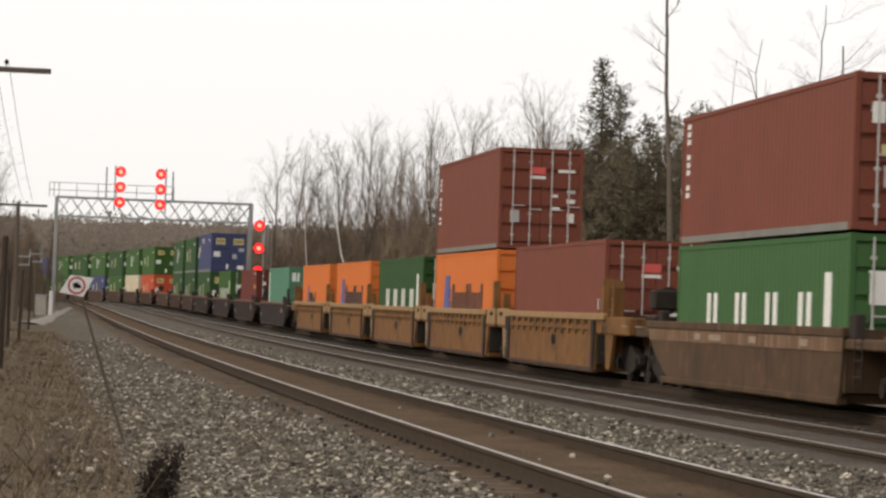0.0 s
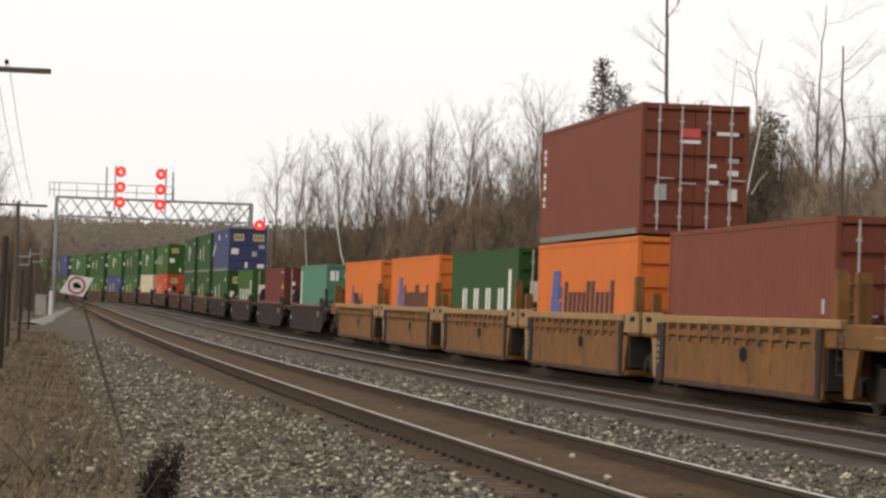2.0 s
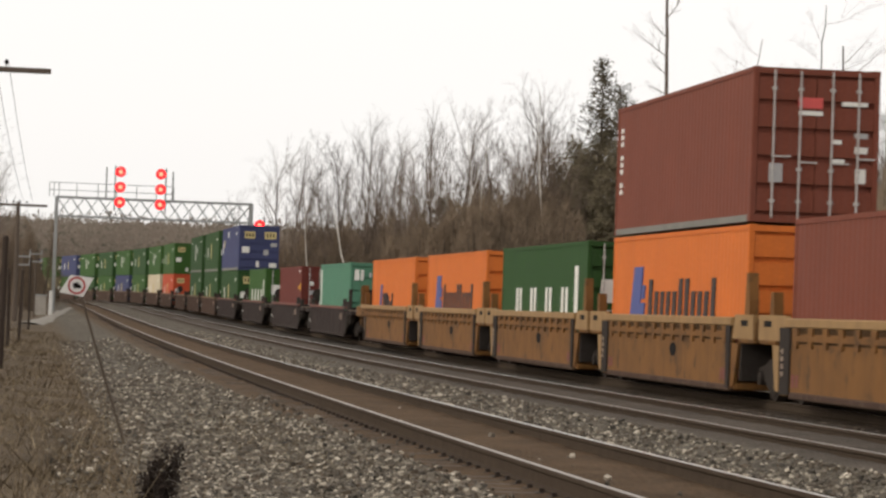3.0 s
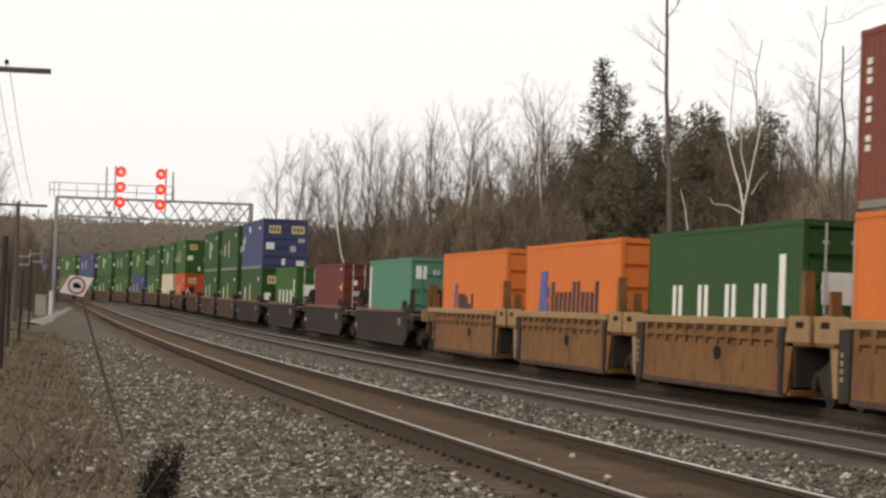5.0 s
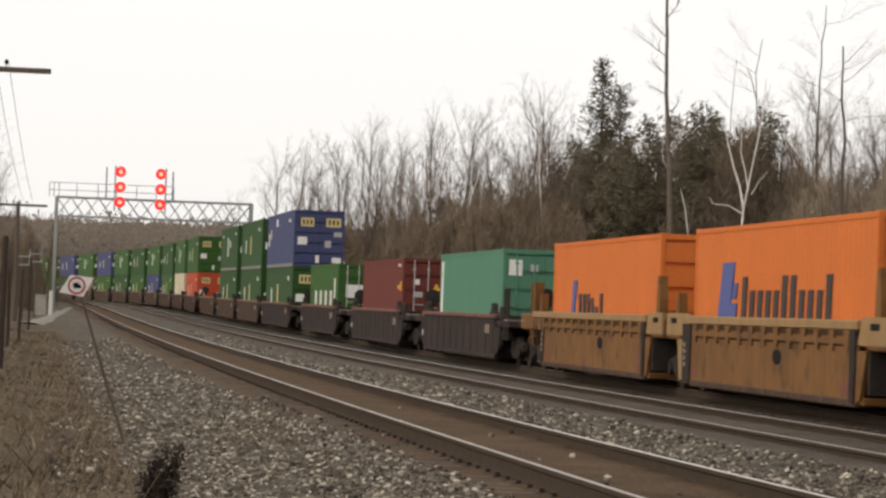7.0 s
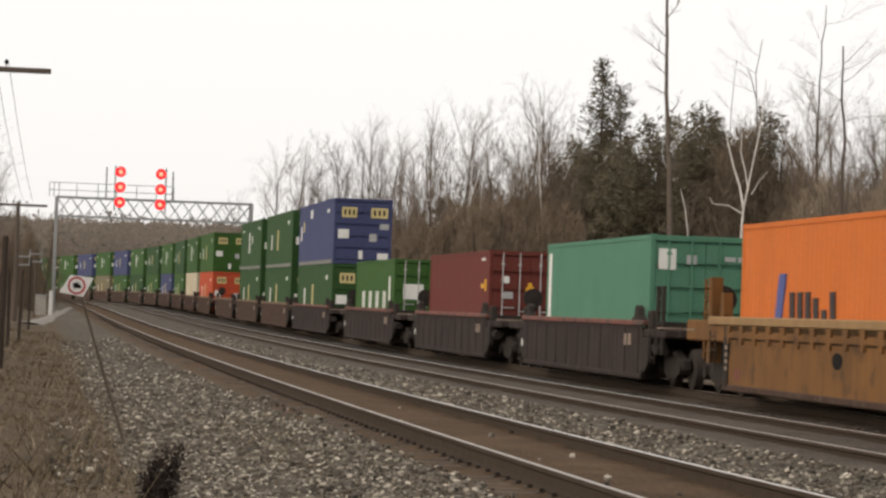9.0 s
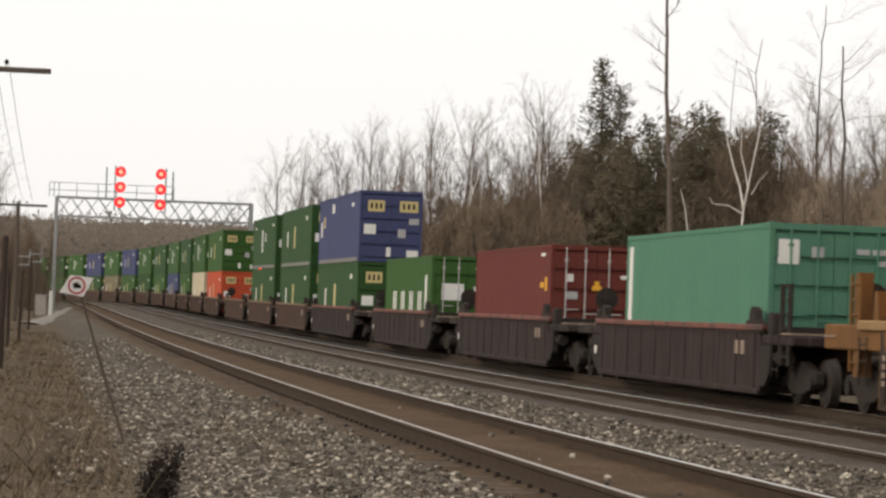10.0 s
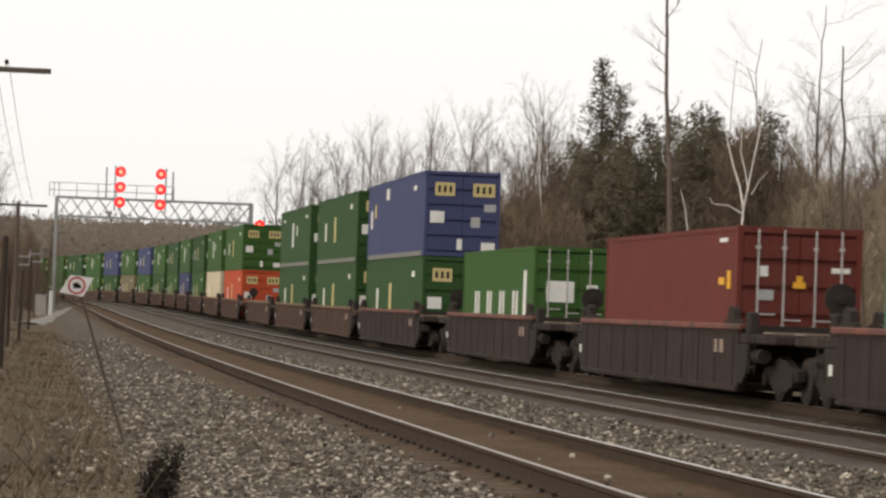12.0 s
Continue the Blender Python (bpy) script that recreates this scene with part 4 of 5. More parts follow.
def build_signal_bridge():
    g = thing("signal_bridge", "grey galvanised lattice signal bridge across three tracks", "signal bridge")
    r = rise(SB)
    x0, x1, zb, zt = 1.62, 17.35, 8.76, 10.29
    y0, y1 = SB - 0.55, SB + 0.55
    for x in (x0, x1):
        for y in (y0, y1):
            b = Build()
            b.bevel_box(x - 0.13, x + 0.13, y - 0.13, y + 0.13, r - 0.9 + (0 if x < 5 else -0.3), zt + 0.05, 0.02)
            part("leg", b, GALV, g)
        b = Build()
        for k in range(8):
            za, zc = r - 0.3 + k * 1.05, r - 0.3 + (k + 1) * 1.05
            b.tube((x, y0, za), (x, y1, zc), 0.03, n=4)
        part("leg_bracing", b, GALV, g)
        f = Build()
        f.bevel_box(x - 0.5, x + 0.5, y0 - 0.5, y1 + 0.5, r - 1.5, r - 0.35 if x < 5 else r - 0.8, 0.04)
        part("footing", f, CONCRETE, g, "weathered concrete footing")
    for y in (y0, y1):
        for z in (zb, zt):
            b = Build()
            b.box(x0, x1, y - 0.07, y + 0.07, z - 0.07, z + 0.07)
            part("chord", b, GALV, g)
        n = 14
        w = (x1 - x0) / n
        for k in range(n):
            for a, c in ((zb, zt), (zt, zb)):
                b = Build()
                b.tube((x0 + k * w, y, a), (x0 + (k + 1) * w, y, c), 0.036, n=4)
                part("lattice_bar", b, GALV, g)
    b = Build()
    for k in range(15):
        b.box(x0 + k * (x1 - x0) / 14 - 0.04, x0 + k * (x1 - x0) / 14 + 0.04, y0, y1, zt - 0.05, zt + 0.03)
    b.box(x0, x1, y0 + 0.15, y1 - 0.15, zt + 0.03, zt + 0.07)
    part("catwalk", b, GALV, g)
    rail = Build()
    for z in (zt + 0.55, zt + 1.15):
        rail.tube((x0 - 0.6, y0, z), (11.0, y0, z), 0.03, n=5)
    for x in (x0 - 0.6, x0 - 0.25, x0 + 0.15, 3.2, 4.9, 6.4, 8.0, 9.6, 11.0):
        rail.tube((x, y0, zt), (x, y0, zt + 1.15), 0.035, n=5)
    part("handrail", rail, GALV, g)
    for x, top in ((5.55, zt + 2.55), (10.9, zt + 2.4)):
        u = Build()
        u.tube((x, y0, zt), (x, y0, top), 0.06, n=6)
        for k in range(5):
            u.box(x - 0.12, x + 0.12, y0 - 0.02, y0 + 0.02, zt + 0.4 * k + 0.2, zt + 0.4 * k + 0.24)
        part("upright", u, GALV, g)
    signal_head(g, 6.66, y0 - 0.35, (zt + 2.18, zt + 0.95, zt - 0.28), -1)
    signal_head(g, 9.9, y0 - 0.35, (zt + 2.12, zt + 0.88, zt - 0.36), 1)
    return g


build_signal_bridge()


def build_mast_signal():
    g = thing("signal_mast", "signal mast with three lit red searchlights beyond the train", "signal")
    r = rise(SB)
    b = Build()
    b.tube((18.35, SB - 1.4, r - 1.2), (18.35, SB - 1.4, 9.3), 0.09, n=8)
    part("post", b, GALV, g)
    lad = Build()
    for x in (18.7, 19.0):
        lad.tube((x, SB - 1.4, r - 1.0), (x, SB - 1.4, 9.0), 0.025, n=5)
    for k in range(22):
        lad.tube((18.7, SB - 1.4, r - 0.7 + k * 0.38), (19.0, SB - 1.4, r - 0.7 + k * 0.38), 0.018, n=4)
    part("ladder", lad, GALV, g)
    signal_head(g, 17.95, SB - 1.75, (8.55, 6.7, 4.85), 1)
    return g


build_mast_signal()


# ---- trackside pieces on the near side ----
def build_prohibition_sign():
    g = thing("warning_sign", "white diamond sign with a red ring on a leaning thin post", "sign", pose(1.135, 33.4, -0.435 + rise(33.4), 0, -18.2, 0))
    p = Build()
    p.tube((0, 0, -0.2), (0, 0, 2.04), 0.0145, n=6)
    part("post", p, BARK_DARK, g, "thin weathered post")
    d = Build()
    d.add([(-0.235, -0.02, 1.94), (0.02, -0.02, 1.81), (0.205, -0.02, 1.99), (-0.05, -0.02, 2.10), (-0.235, -0.012, 1.94), (0.02, -0.012, 1.81), (0.205, -0.012, 1.99), (-0.05, -0.012, 2.10)],
          [(0, 1, 2, 3), (7, 6, 5, 4), (0, 4, 5, 1), (1, 5, 6, 2), (2, 6, 7, 3), (3, 7, 4, 0)])
    plate = part("plate", d, WHITE_PAINT, g, "white diamond plate")
    ring = Build()
    n = 24
    v = []
    for k in range(n):
        c, s = math.cos(2 * math.pi * k / n), math.sin(2 * math.pi * k / n)
        v += [(-0.015 + 0.105 * c, -0.026, 1.96 + 0.105 * s), (-0.015 + 0.082 * c, -0.026, 1.96 + 0.082 * s)]
    ring.add(v, [(2 * k, 2 * k + 1, (2 * k + 3) % (2 * n), (2 * k + 2) % (2 * n)) for k in range(n)])
    part("ring", ring, RED_PAINT, plate, "faded red ring")
    sym = Build()
    sym.bevel_box(-0.055, 0.01, -0.027, -0.0205, 1.93, 1.995, 0.002)
    sym.bevel_box(0.0, 0.03, -0.0275, -0.0205, 1.915, 1.965, 0.002)
    part("symbol", sym, BLACK, plate, "dark blurred symbol")
    return g


build_prohibition_sign()


def utility_pole(x, y, top, arm_z, half, label, second=None):
    z = section(x) + rise(y)
    g = thing("utility_pole", label, "utility pole", pose(x + bend(y), y, z))
    b = Build()
    b.tube((0, 0, -0.5), (0, 0, top - z), 0.15, 0.10, n=10)
    part("pole", b, POLE_WOOD, g)
    for k, az in enumerate((arm_z,) + ((second,) if second else ())):
        a = Build()
        a.bevel_box(-half, half, -0.16, -0.04, az - z - 0.065, az - z + 0.065, 0.012)
        arm = part("crossarm", a, POLE_WOOD, g, "weathered wooden crossarm")
        for i in range(6):
            px = -half + 0.2 + i * (2 * half - 1.3) / 5
            ins = Build()
            ins.tube((px, -0.1, az - z + 0.06), (px, -0.1, az - z + 0.16), 0.014, n=5)
            ins.tube((px, -0.1, az - z + 0.14), (px, -0.1, az - z + 0.20), 0.045, 0.055, n=8)
            ins.tube((px, -0.1, az - z + 0.20), (px, -0.1, az - z + 0.25), 0.04, 0.03, n=8)
            part("insulator", ins, BLACK, arm)
    return g


utility_pole(-1.25, 70.0, 8.2, 7.06, 1.49, "wooden utility pole with one crossarm beside the railway")
utility_pole(-0.95, 152.0, 6.9, 6.72, 1.55, "distant wooden utility pole with a crossarm")
for wx, wx_far in ((-0.82, -0.19), (-1.15, -0.70)):
    w = Build()
    a, c = Vector((wx, 69.9, 7.30)), Vector((wx_far, 151.9, 6.95))
    pts = [a.lerp(c, k / 24) - Vector((0, 0, 3.0 * 0.42 * (k / 24) * (1 - k / 24))) for k in range(25)]
    w.chain(pts, 0.008)
    single("overhead_wire", w, BLACK, "thin sagging overhead wire between two poles", "wire", group="overhead wires")


def trackside_post(x, y, h, r, lean=0.0):
    z = section(x) + rise(y)
    b = Build()
    b.tube((0, 0, -0.4), (0, 0, h), r, r * 0.85, n=8)
    b.tube((0, 0, h), (0, 0, h + r * 0.5), r * 0.85, r * 0.4, n=8)
    o = single("wooden_post", b, POST_WOOD, "dark weathered wooden post in the grass", "post", group="posts by the bank")
    o.matrix_basis = pose(x + bend(y), y, z, 0, lean, 0)


for x, y, h, r, lean in ((-0.66, 62, 2.9, 0.075, 0.5), (-0.72, 88, 2.3, 0.06, -1), (-0.45, 100, 2.5, 0.06, 1.5), (-0.15, 130, 3.3, 0.06, 0), (-0.95, 118, 2.6, 0.07, -2), (-1.0, 82, 2.2, 0.06, 2)):
    trackside_post(x, y, h, r, lean)


def dwarf_mast(x, y, h):
    """A short mast with two small crossarms and insulators."""
    z = section(x) + rise(y)
    g = thing("line_mast", "short trackside line mast with small crossarms", "mast", pose(x, y, z), group="line masts")
    b = Build()
    b.tube((0, 0, -0.3), (0, 0, h), 0.07, 0.05, n=8)
    part("post", b, POLE_WOOD, g)
    for z1 in (h - 0.25, h - 0.75):
        a = Build()
        a.bevel_box(-0.42, 0.42, -0.1, -0.02, z1, z1 + 0.09, 0.01)
        for px in (-0.36, 0.36):
            a.tube((px, -0.06, z1 + 0.08), (px, -0.06, z1 + 0.3), 0.055, 0.045, n=7)
        part("crossarm", a, GALV, g)


dwarf_mast(-0.62, 168, 3.9)
dwarf_mast(0.10, 182, 4.3)
cab = thing("relay_cabinet", "pale grey trackside relay cabinet", "cabinet", pose(0.62, 204, section(0.62) + rise(204)))
b = Build()
b.bevel_box(-0.5, 0.35, -0.4, 0.4, -0.1, 1.35, 0.03)
part("body", b, material("cabinet_grey", (0.42, 0.38, 0.33), 0.7), cab)
b = Build()
b.bevel_box(-0.56, 0.41, -0.46, 0.46, 1.35, 1.43, 0.02)
part("lid", b, GALV, cab)
post = Build()
post.bevel_box(-0.13, 0.13, -0.06, 0.06, -0.2, 1.75, 0.02)
o = single("marker_post", post, WHITE_PAINT, "white painted marker post by the track", "post")
o.matrix_basis = pose(1.28, 202, section(1.28) + rise(202))


# ---- vegetation ----
def grow(b, rng, p, d, length, r, level, twigs, spread, up, sides=5, min_r=0.005):
    """One limb as a chain of tapering pieces; side limbs leave it on the way."""
    n = (7, 5, 4, 3)[level]
    seg = length / n
    wobble = (0.05, 0.16, 0.22, 0.26)[level]
    for k in range(n):
        r2 = r * (1 - 0.8 / n) if level else r * 0.84
        d = (d + Vector((rng.gauss(0, wobble), rng.gauss(0, wobble), rng.gauss(0, wobble * 0.6) + up * (0.16 if level else 0.3)))).normalized()
        q = p + d * seg
        if level < 2 or r > 0.012:
            b.tube(p, q, r, r2, n=sides if level < 2 else 3, caps=False)
        else:
            u = d.orthogonal().normalized() * max(r, min_r)
            b.add([tuple(p - u), tuple(p + u), tuple(q)], [(0, 1, 2)])
        frac = (k + 1) / n
        if level < 3:
            m = (0 if frac < 0.25 else 3) if level == 0 else (2 if level == 1 else 1 + (rng.random() < twigs))
            for _ in range(m):
                a = rng.uniform(0, 2 * math.pi)
                side = d.orthogonal().normalized()
                side.rotate(Matrix.Rotation(a, 3, d))
                sp = spread * rng.uniform(0.8, 1.35)
                nd = (d * (1 - sp) + side * sp + Vector((0, 0, up * 0.15))).normalized()
                ln = length * ((0.46, 0.45, 0.55)[level]) * rng.uniform(0.55, 1.2) * (1.2 - 0.65 * frac if level == 0 else 1.1 - 0.4 * frac)
                grow(b, rng, q, nd, ln, max(r2 * rng.uniform(0.42, 0.66), min_r), level + 1, twigs, spread, up, sides, min_r)
        p, r = q, r2


def bare_tree_data(seed, height, r, spread, up, twigs, trunk_share=0.9, min_r=0.0075):
    rng = random.Random(seed)
    b = Build()
    grow(b, rng, Vector((0, 0, -0.3)), Vector((rng.gauss(0, 0.03), rng.gauss(0, 0.03), 1)), height * trunk_share, r, 0, twigs, spread, up, 6, min_r)
    return b


def split_tree(name, b, bark, twig, label, group):
    """Trunk: the first pieces; crown: all the rest."""
    t = thing(name, label, "tree", group=group)
    trunk, crown = Build(), Build()
    for keep, out in ((True, trunk), (False, crown)):
        remap = {}
        for f in b.f:
            big = len(f) == 4 and (Vector(b.v[f[0]]) - Vector(b.v[f[1]])).length > 0.055
            if big != keep:
                continue
            g = []
            for i in f:
                if i not in remap:
                    remap[i] = len(out.v)
                    out.v.append(b.v[i])
                g.append(remap[i])
            out.f.append(tuple(g))
            out.m.append(0)
    part("trunk", trunk, bark, t, smooth=True)
    part("crown", crown, twig, t, "bare leafless twigs")
    return t


def conifer(seed, height, width):
    """A ragged evergreen: trunk, drooping limbs and sprays of needles with gaps."""
    rng = random.Random(seed)
    t = thing("evergreen_tree", "dark green ragged evergreen tree at the wood's edge", "tree", group="evergreens")
    tr, cr = Build(), Build()
    tr.tube((0, 0, -0.3), (0, 0, height * 0.97), 0.16, 0.015, n=7)
    for k in range(int(height * 20)):
        z = height * (0.06 + 0.93 * (k / (height * 20)))
        f = 1 - z / height
        reach = width * (0.12 + 0.88 * f ** 0.8) * rng.uniform(0.35, 1.15)
        a = rng.uniform(0, 2 * math.pi)
        d = Vector((math.cos(a), math.sin(a), rng.uniform(-0.05, 0.45)))
        end = Vector((0, 0, z)) + d * reach
        tr.tube((0, 0, z), tuple(end), 0.018, 0.006, n=3, caps=False)
        for j in range(int((10 + reach * 24) * (0.52 if f < 0.33 else 0.85))):
            q = Vector((0, 0, z)).lerp(end, rng.uniform(0.25, 1.05)) + Vector((rng.gauss(0, 0.14), rng.gauss(0, 0.14), rng.gauss(0, 0.14)))
            u = Vector((rng.gauss(0, 1), rng.gauss(0, 1), rng.gauss(0, 0.7))).normalized() * rng.uniform(0.12, 0.26)
            w = Vector((rng.gauss(0, 1), rng.gauss(0, 1), rng.gauss(0, 1))).normalized() * rng.uniform(0.03, 0.065)
            cr.add([tuple(q - u * 0.5 - w), tuple(q - u * 0.5 + w), tuple(q + u)], [(0, 1, 2)])
    part("trunk", tr, BARK_DARK, t)
    part("crown", cr, NEEDLE, t, "dark needle sprays")
    return t


def tree_height(ob):
    """The height of a tree from its own meshes."""
    return max(v.co.z for p in ob.children for v in p.data.vertices)


def put(ob, x, y, turn=0.0, scale=1.0, base=None):
    z = section(x) + rise(y)
    m = pose(x + bend(y), y, z - 0.1, 0, 0, turn)
    if base is None:
        c = copy_thing(ob, m)
    else:
        c = ob
        c.matrix_basis = m
    c.scale = (scale, scale, scale)
    return c


rng = random.Random(7)
BARE = [split_tree("bare_tree", bare_tree_data(20 + k, h, r, sp, up, tw), BARK if k % 2 else BARK_DARK, TWIG, "bare leafless deciduous tree in the wood", "bare trees")
        for k, (h, r, sp, up, tw) in enumerate(((15, 0.17, 0.42, 0.55, 0.9), (13, 0.14, 0.38, 0.65, 0.8), (12, 0.13, 0.42, 0.6, 0.9), (16, 0.16, 0.36, 0.75, 0.7), (10, 0.11, 0.45, 0.5, 0.9)))]


def brush_data(seed, height, width):
    """A thicket: stems and a haze of crossing twigs, thinner towards an uneven top."""
    g = random.Random(seed)
    stems, tw = [], Build()
    lobes = [(g.uniform(-0.6, 0.6) * width, g.uniform(-0.6, 0.6) * width, g.uniform(0.55, 1.0) * height, g.uniform(0.5, 0.9) * width) for _ in range(7)]
    for x, y, h, w in lobes:
        stems.append(Build().chain([(x * 0.1, y * 0.1, -0.3), (x * 0.6, y * 0.6, h * 0.35), (x, y, h * 0.9)], 0.03, 5))
        for k in range(430):
            f = g.random() ** 0.8
            z = h * (0.03 + 0.97 * f)
            rr = w * (1 - f ** 3) * 0.75 + 0.1
            p = Vector((x + g.gauss(0, rr * 0.5), y + g.gauss(0, rr * 0.5), z))
            d = Vector((g.gauss(0, 0.5), g.gauss(0, 0.5), 0.8)).normalized() * g.uniform(0.35, 0.95)
            u = d.orthogonal().normalized()
            u.rotate(Matrix.Rotation(g.uniform(0, 6.28), 3, d.normalized()))
            u *= g.uniform(0.010, 0.022)
            tw.add([tuple(p - u), tuple(p + u), tuple(p + d)], [(0, 1, 2)])
    return stems, tw


def brush_kind(seed, mat, words, tangle):
    made = []
    for k, (h, w) in enumerate(((6.5, 1.7), (7.5, 1.9), (8.5, 2.0))):
        t = thing("brush", words, "brush", group="brush")
        stems, tw = brush_data(seed + k, h, w)
        for st in stems:
            part("stem", st, BARK_DARK, t)
        part("twig_mass", tw, mat, t, tangle)
        made.append(t)
    return made


BUSH = brush_kind(60, BRUSH, "dense brown leafless brush at the wood's edge", "brown tangle of twigs")
PALE_BUSH = brush_kind(70, BRUSH_PALE, "dull straw-brown brush at the wood's edge", "straw-brown tangle of pale twigs")
CONIFER = [conifer(90, 13.5, 2.9), conifer(91, 10.0, 3.0), conifer(92, 8.5, 2.8)]
used_first = set()


def plant(pool, k, x, y, scale):
    ob = pool[k]
    if ob.name in used_first:
        return put(ob, x, y, rng.uniform(0, 360), scale)
    used_first.add(ob.name)
    return put(ob, x, y, rng.uniform(0, 360), scale, base=True)


HEIGHTS = {"bare": [tree_height(t) for t in BARE], "bush": [tree_height(t) for t in BUSH], "evergreen": [tree_height(t) for t in CONIFER]}
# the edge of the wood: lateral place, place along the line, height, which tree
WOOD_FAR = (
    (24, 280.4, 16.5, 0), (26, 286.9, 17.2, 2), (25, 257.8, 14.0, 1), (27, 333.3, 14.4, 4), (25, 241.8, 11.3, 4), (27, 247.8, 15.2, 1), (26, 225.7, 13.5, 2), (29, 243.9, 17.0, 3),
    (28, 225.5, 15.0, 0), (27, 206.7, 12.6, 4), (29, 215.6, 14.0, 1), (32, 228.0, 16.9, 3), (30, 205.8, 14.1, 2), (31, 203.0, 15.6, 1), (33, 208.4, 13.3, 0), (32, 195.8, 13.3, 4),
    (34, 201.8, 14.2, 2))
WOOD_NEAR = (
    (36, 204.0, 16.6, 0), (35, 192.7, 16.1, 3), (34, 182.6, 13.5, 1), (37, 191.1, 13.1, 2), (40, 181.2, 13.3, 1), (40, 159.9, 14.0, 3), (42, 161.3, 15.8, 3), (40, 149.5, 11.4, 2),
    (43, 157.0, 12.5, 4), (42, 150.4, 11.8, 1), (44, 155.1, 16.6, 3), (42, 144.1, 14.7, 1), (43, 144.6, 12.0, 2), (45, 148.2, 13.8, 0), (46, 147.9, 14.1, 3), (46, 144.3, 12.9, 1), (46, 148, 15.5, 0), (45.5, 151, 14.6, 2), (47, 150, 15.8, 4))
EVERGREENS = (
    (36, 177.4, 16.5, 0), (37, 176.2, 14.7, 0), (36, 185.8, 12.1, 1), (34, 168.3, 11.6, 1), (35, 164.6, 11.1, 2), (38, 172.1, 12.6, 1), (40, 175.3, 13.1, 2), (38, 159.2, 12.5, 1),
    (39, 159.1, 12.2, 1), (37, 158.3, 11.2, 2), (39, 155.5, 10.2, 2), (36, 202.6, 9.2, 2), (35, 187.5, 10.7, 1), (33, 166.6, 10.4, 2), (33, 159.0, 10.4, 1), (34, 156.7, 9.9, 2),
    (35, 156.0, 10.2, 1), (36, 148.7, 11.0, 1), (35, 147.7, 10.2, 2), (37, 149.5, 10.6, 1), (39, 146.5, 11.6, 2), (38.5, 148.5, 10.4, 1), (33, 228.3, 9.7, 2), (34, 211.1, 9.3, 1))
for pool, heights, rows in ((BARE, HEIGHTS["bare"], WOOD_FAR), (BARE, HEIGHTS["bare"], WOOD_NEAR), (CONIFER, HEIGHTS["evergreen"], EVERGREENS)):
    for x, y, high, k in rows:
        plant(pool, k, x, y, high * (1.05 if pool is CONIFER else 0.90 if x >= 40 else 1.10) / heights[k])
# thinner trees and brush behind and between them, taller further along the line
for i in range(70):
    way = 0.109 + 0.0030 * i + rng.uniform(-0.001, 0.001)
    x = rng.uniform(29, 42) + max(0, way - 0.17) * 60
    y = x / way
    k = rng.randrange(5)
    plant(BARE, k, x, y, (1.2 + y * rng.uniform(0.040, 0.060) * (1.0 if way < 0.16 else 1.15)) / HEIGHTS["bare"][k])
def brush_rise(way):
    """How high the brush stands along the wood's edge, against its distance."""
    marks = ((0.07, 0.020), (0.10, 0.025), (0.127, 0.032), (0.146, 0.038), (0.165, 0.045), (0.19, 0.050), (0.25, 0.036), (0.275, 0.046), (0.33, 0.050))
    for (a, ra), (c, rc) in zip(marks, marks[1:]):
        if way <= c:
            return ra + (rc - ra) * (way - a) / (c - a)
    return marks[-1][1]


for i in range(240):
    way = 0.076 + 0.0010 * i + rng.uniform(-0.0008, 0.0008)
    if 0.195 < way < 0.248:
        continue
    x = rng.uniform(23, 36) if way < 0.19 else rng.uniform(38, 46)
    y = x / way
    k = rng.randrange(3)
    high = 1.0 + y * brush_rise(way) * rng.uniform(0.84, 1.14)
    plant(PALE_BUSH if way > 0.262 else BUSH, k, x, y, high / HEIGHTS["bush"][k])


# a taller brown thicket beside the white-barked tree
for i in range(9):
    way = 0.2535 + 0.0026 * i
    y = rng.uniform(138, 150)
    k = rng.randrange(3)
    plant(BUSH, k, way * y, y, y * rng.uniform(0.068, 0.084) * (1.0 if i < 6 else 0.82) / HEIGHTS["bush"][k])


def bent_tree(name, label, x, y, stems, bark, twig_every=0, twig_len=1.2):
    """A tree with bent stems. stems: (points from the foot up as sideways place and height, foot radius, tip radius)."""
    t = thing(name, label, "tree", pose(x, y, section(x) + rise(y)))
    g = random.Random(int(x * 7 + y))
    b, c = Build(), Build()
    for pts, r0, r1 in stems:
        loc = [Vector((px, g.gauss(0, 0.04), pz)) for px, pz in pts]
        fine = []
        for p, q in zip(loc, loc[1:]):
            n = max(1, int((q - p).length / 0.8))
            for i in range(n):
                fine.append(p.lerp(q, i / n) + Vector((g.gauss(0, 0.025), 0, 0)))
        fine.append(loc[-1])
        m = len(fine) - 1
        for i in range(m):
            b.tube(fine[i], fine[i + 1], r0 + (r1 - r0) * i / m, r0 + (r1 - r0) * (i + 1) / m, n=6, caps=False)
            if twig_every and i > m * 0.4 and i % twig_every == 0:
                side = 1 if g.random() < 0.5 else -1
                d = Vector((side * g.uniform(0.5, 1.0), g.gauss(0, 0.3), g.uniform(0.1, 0.8))).normalized()
                grow(c, g, fine[i], d, twig_len * g.uniform(0.6, 1.3), max(0.014, r1 * 0.7), 1, 0.5, 0.42, 0.4, 4, 0.006)
    part("trunk", b, bark, t, smooth=True)
    part("crown", c, TWIG, t, "bare limbs and twigs")
    return t


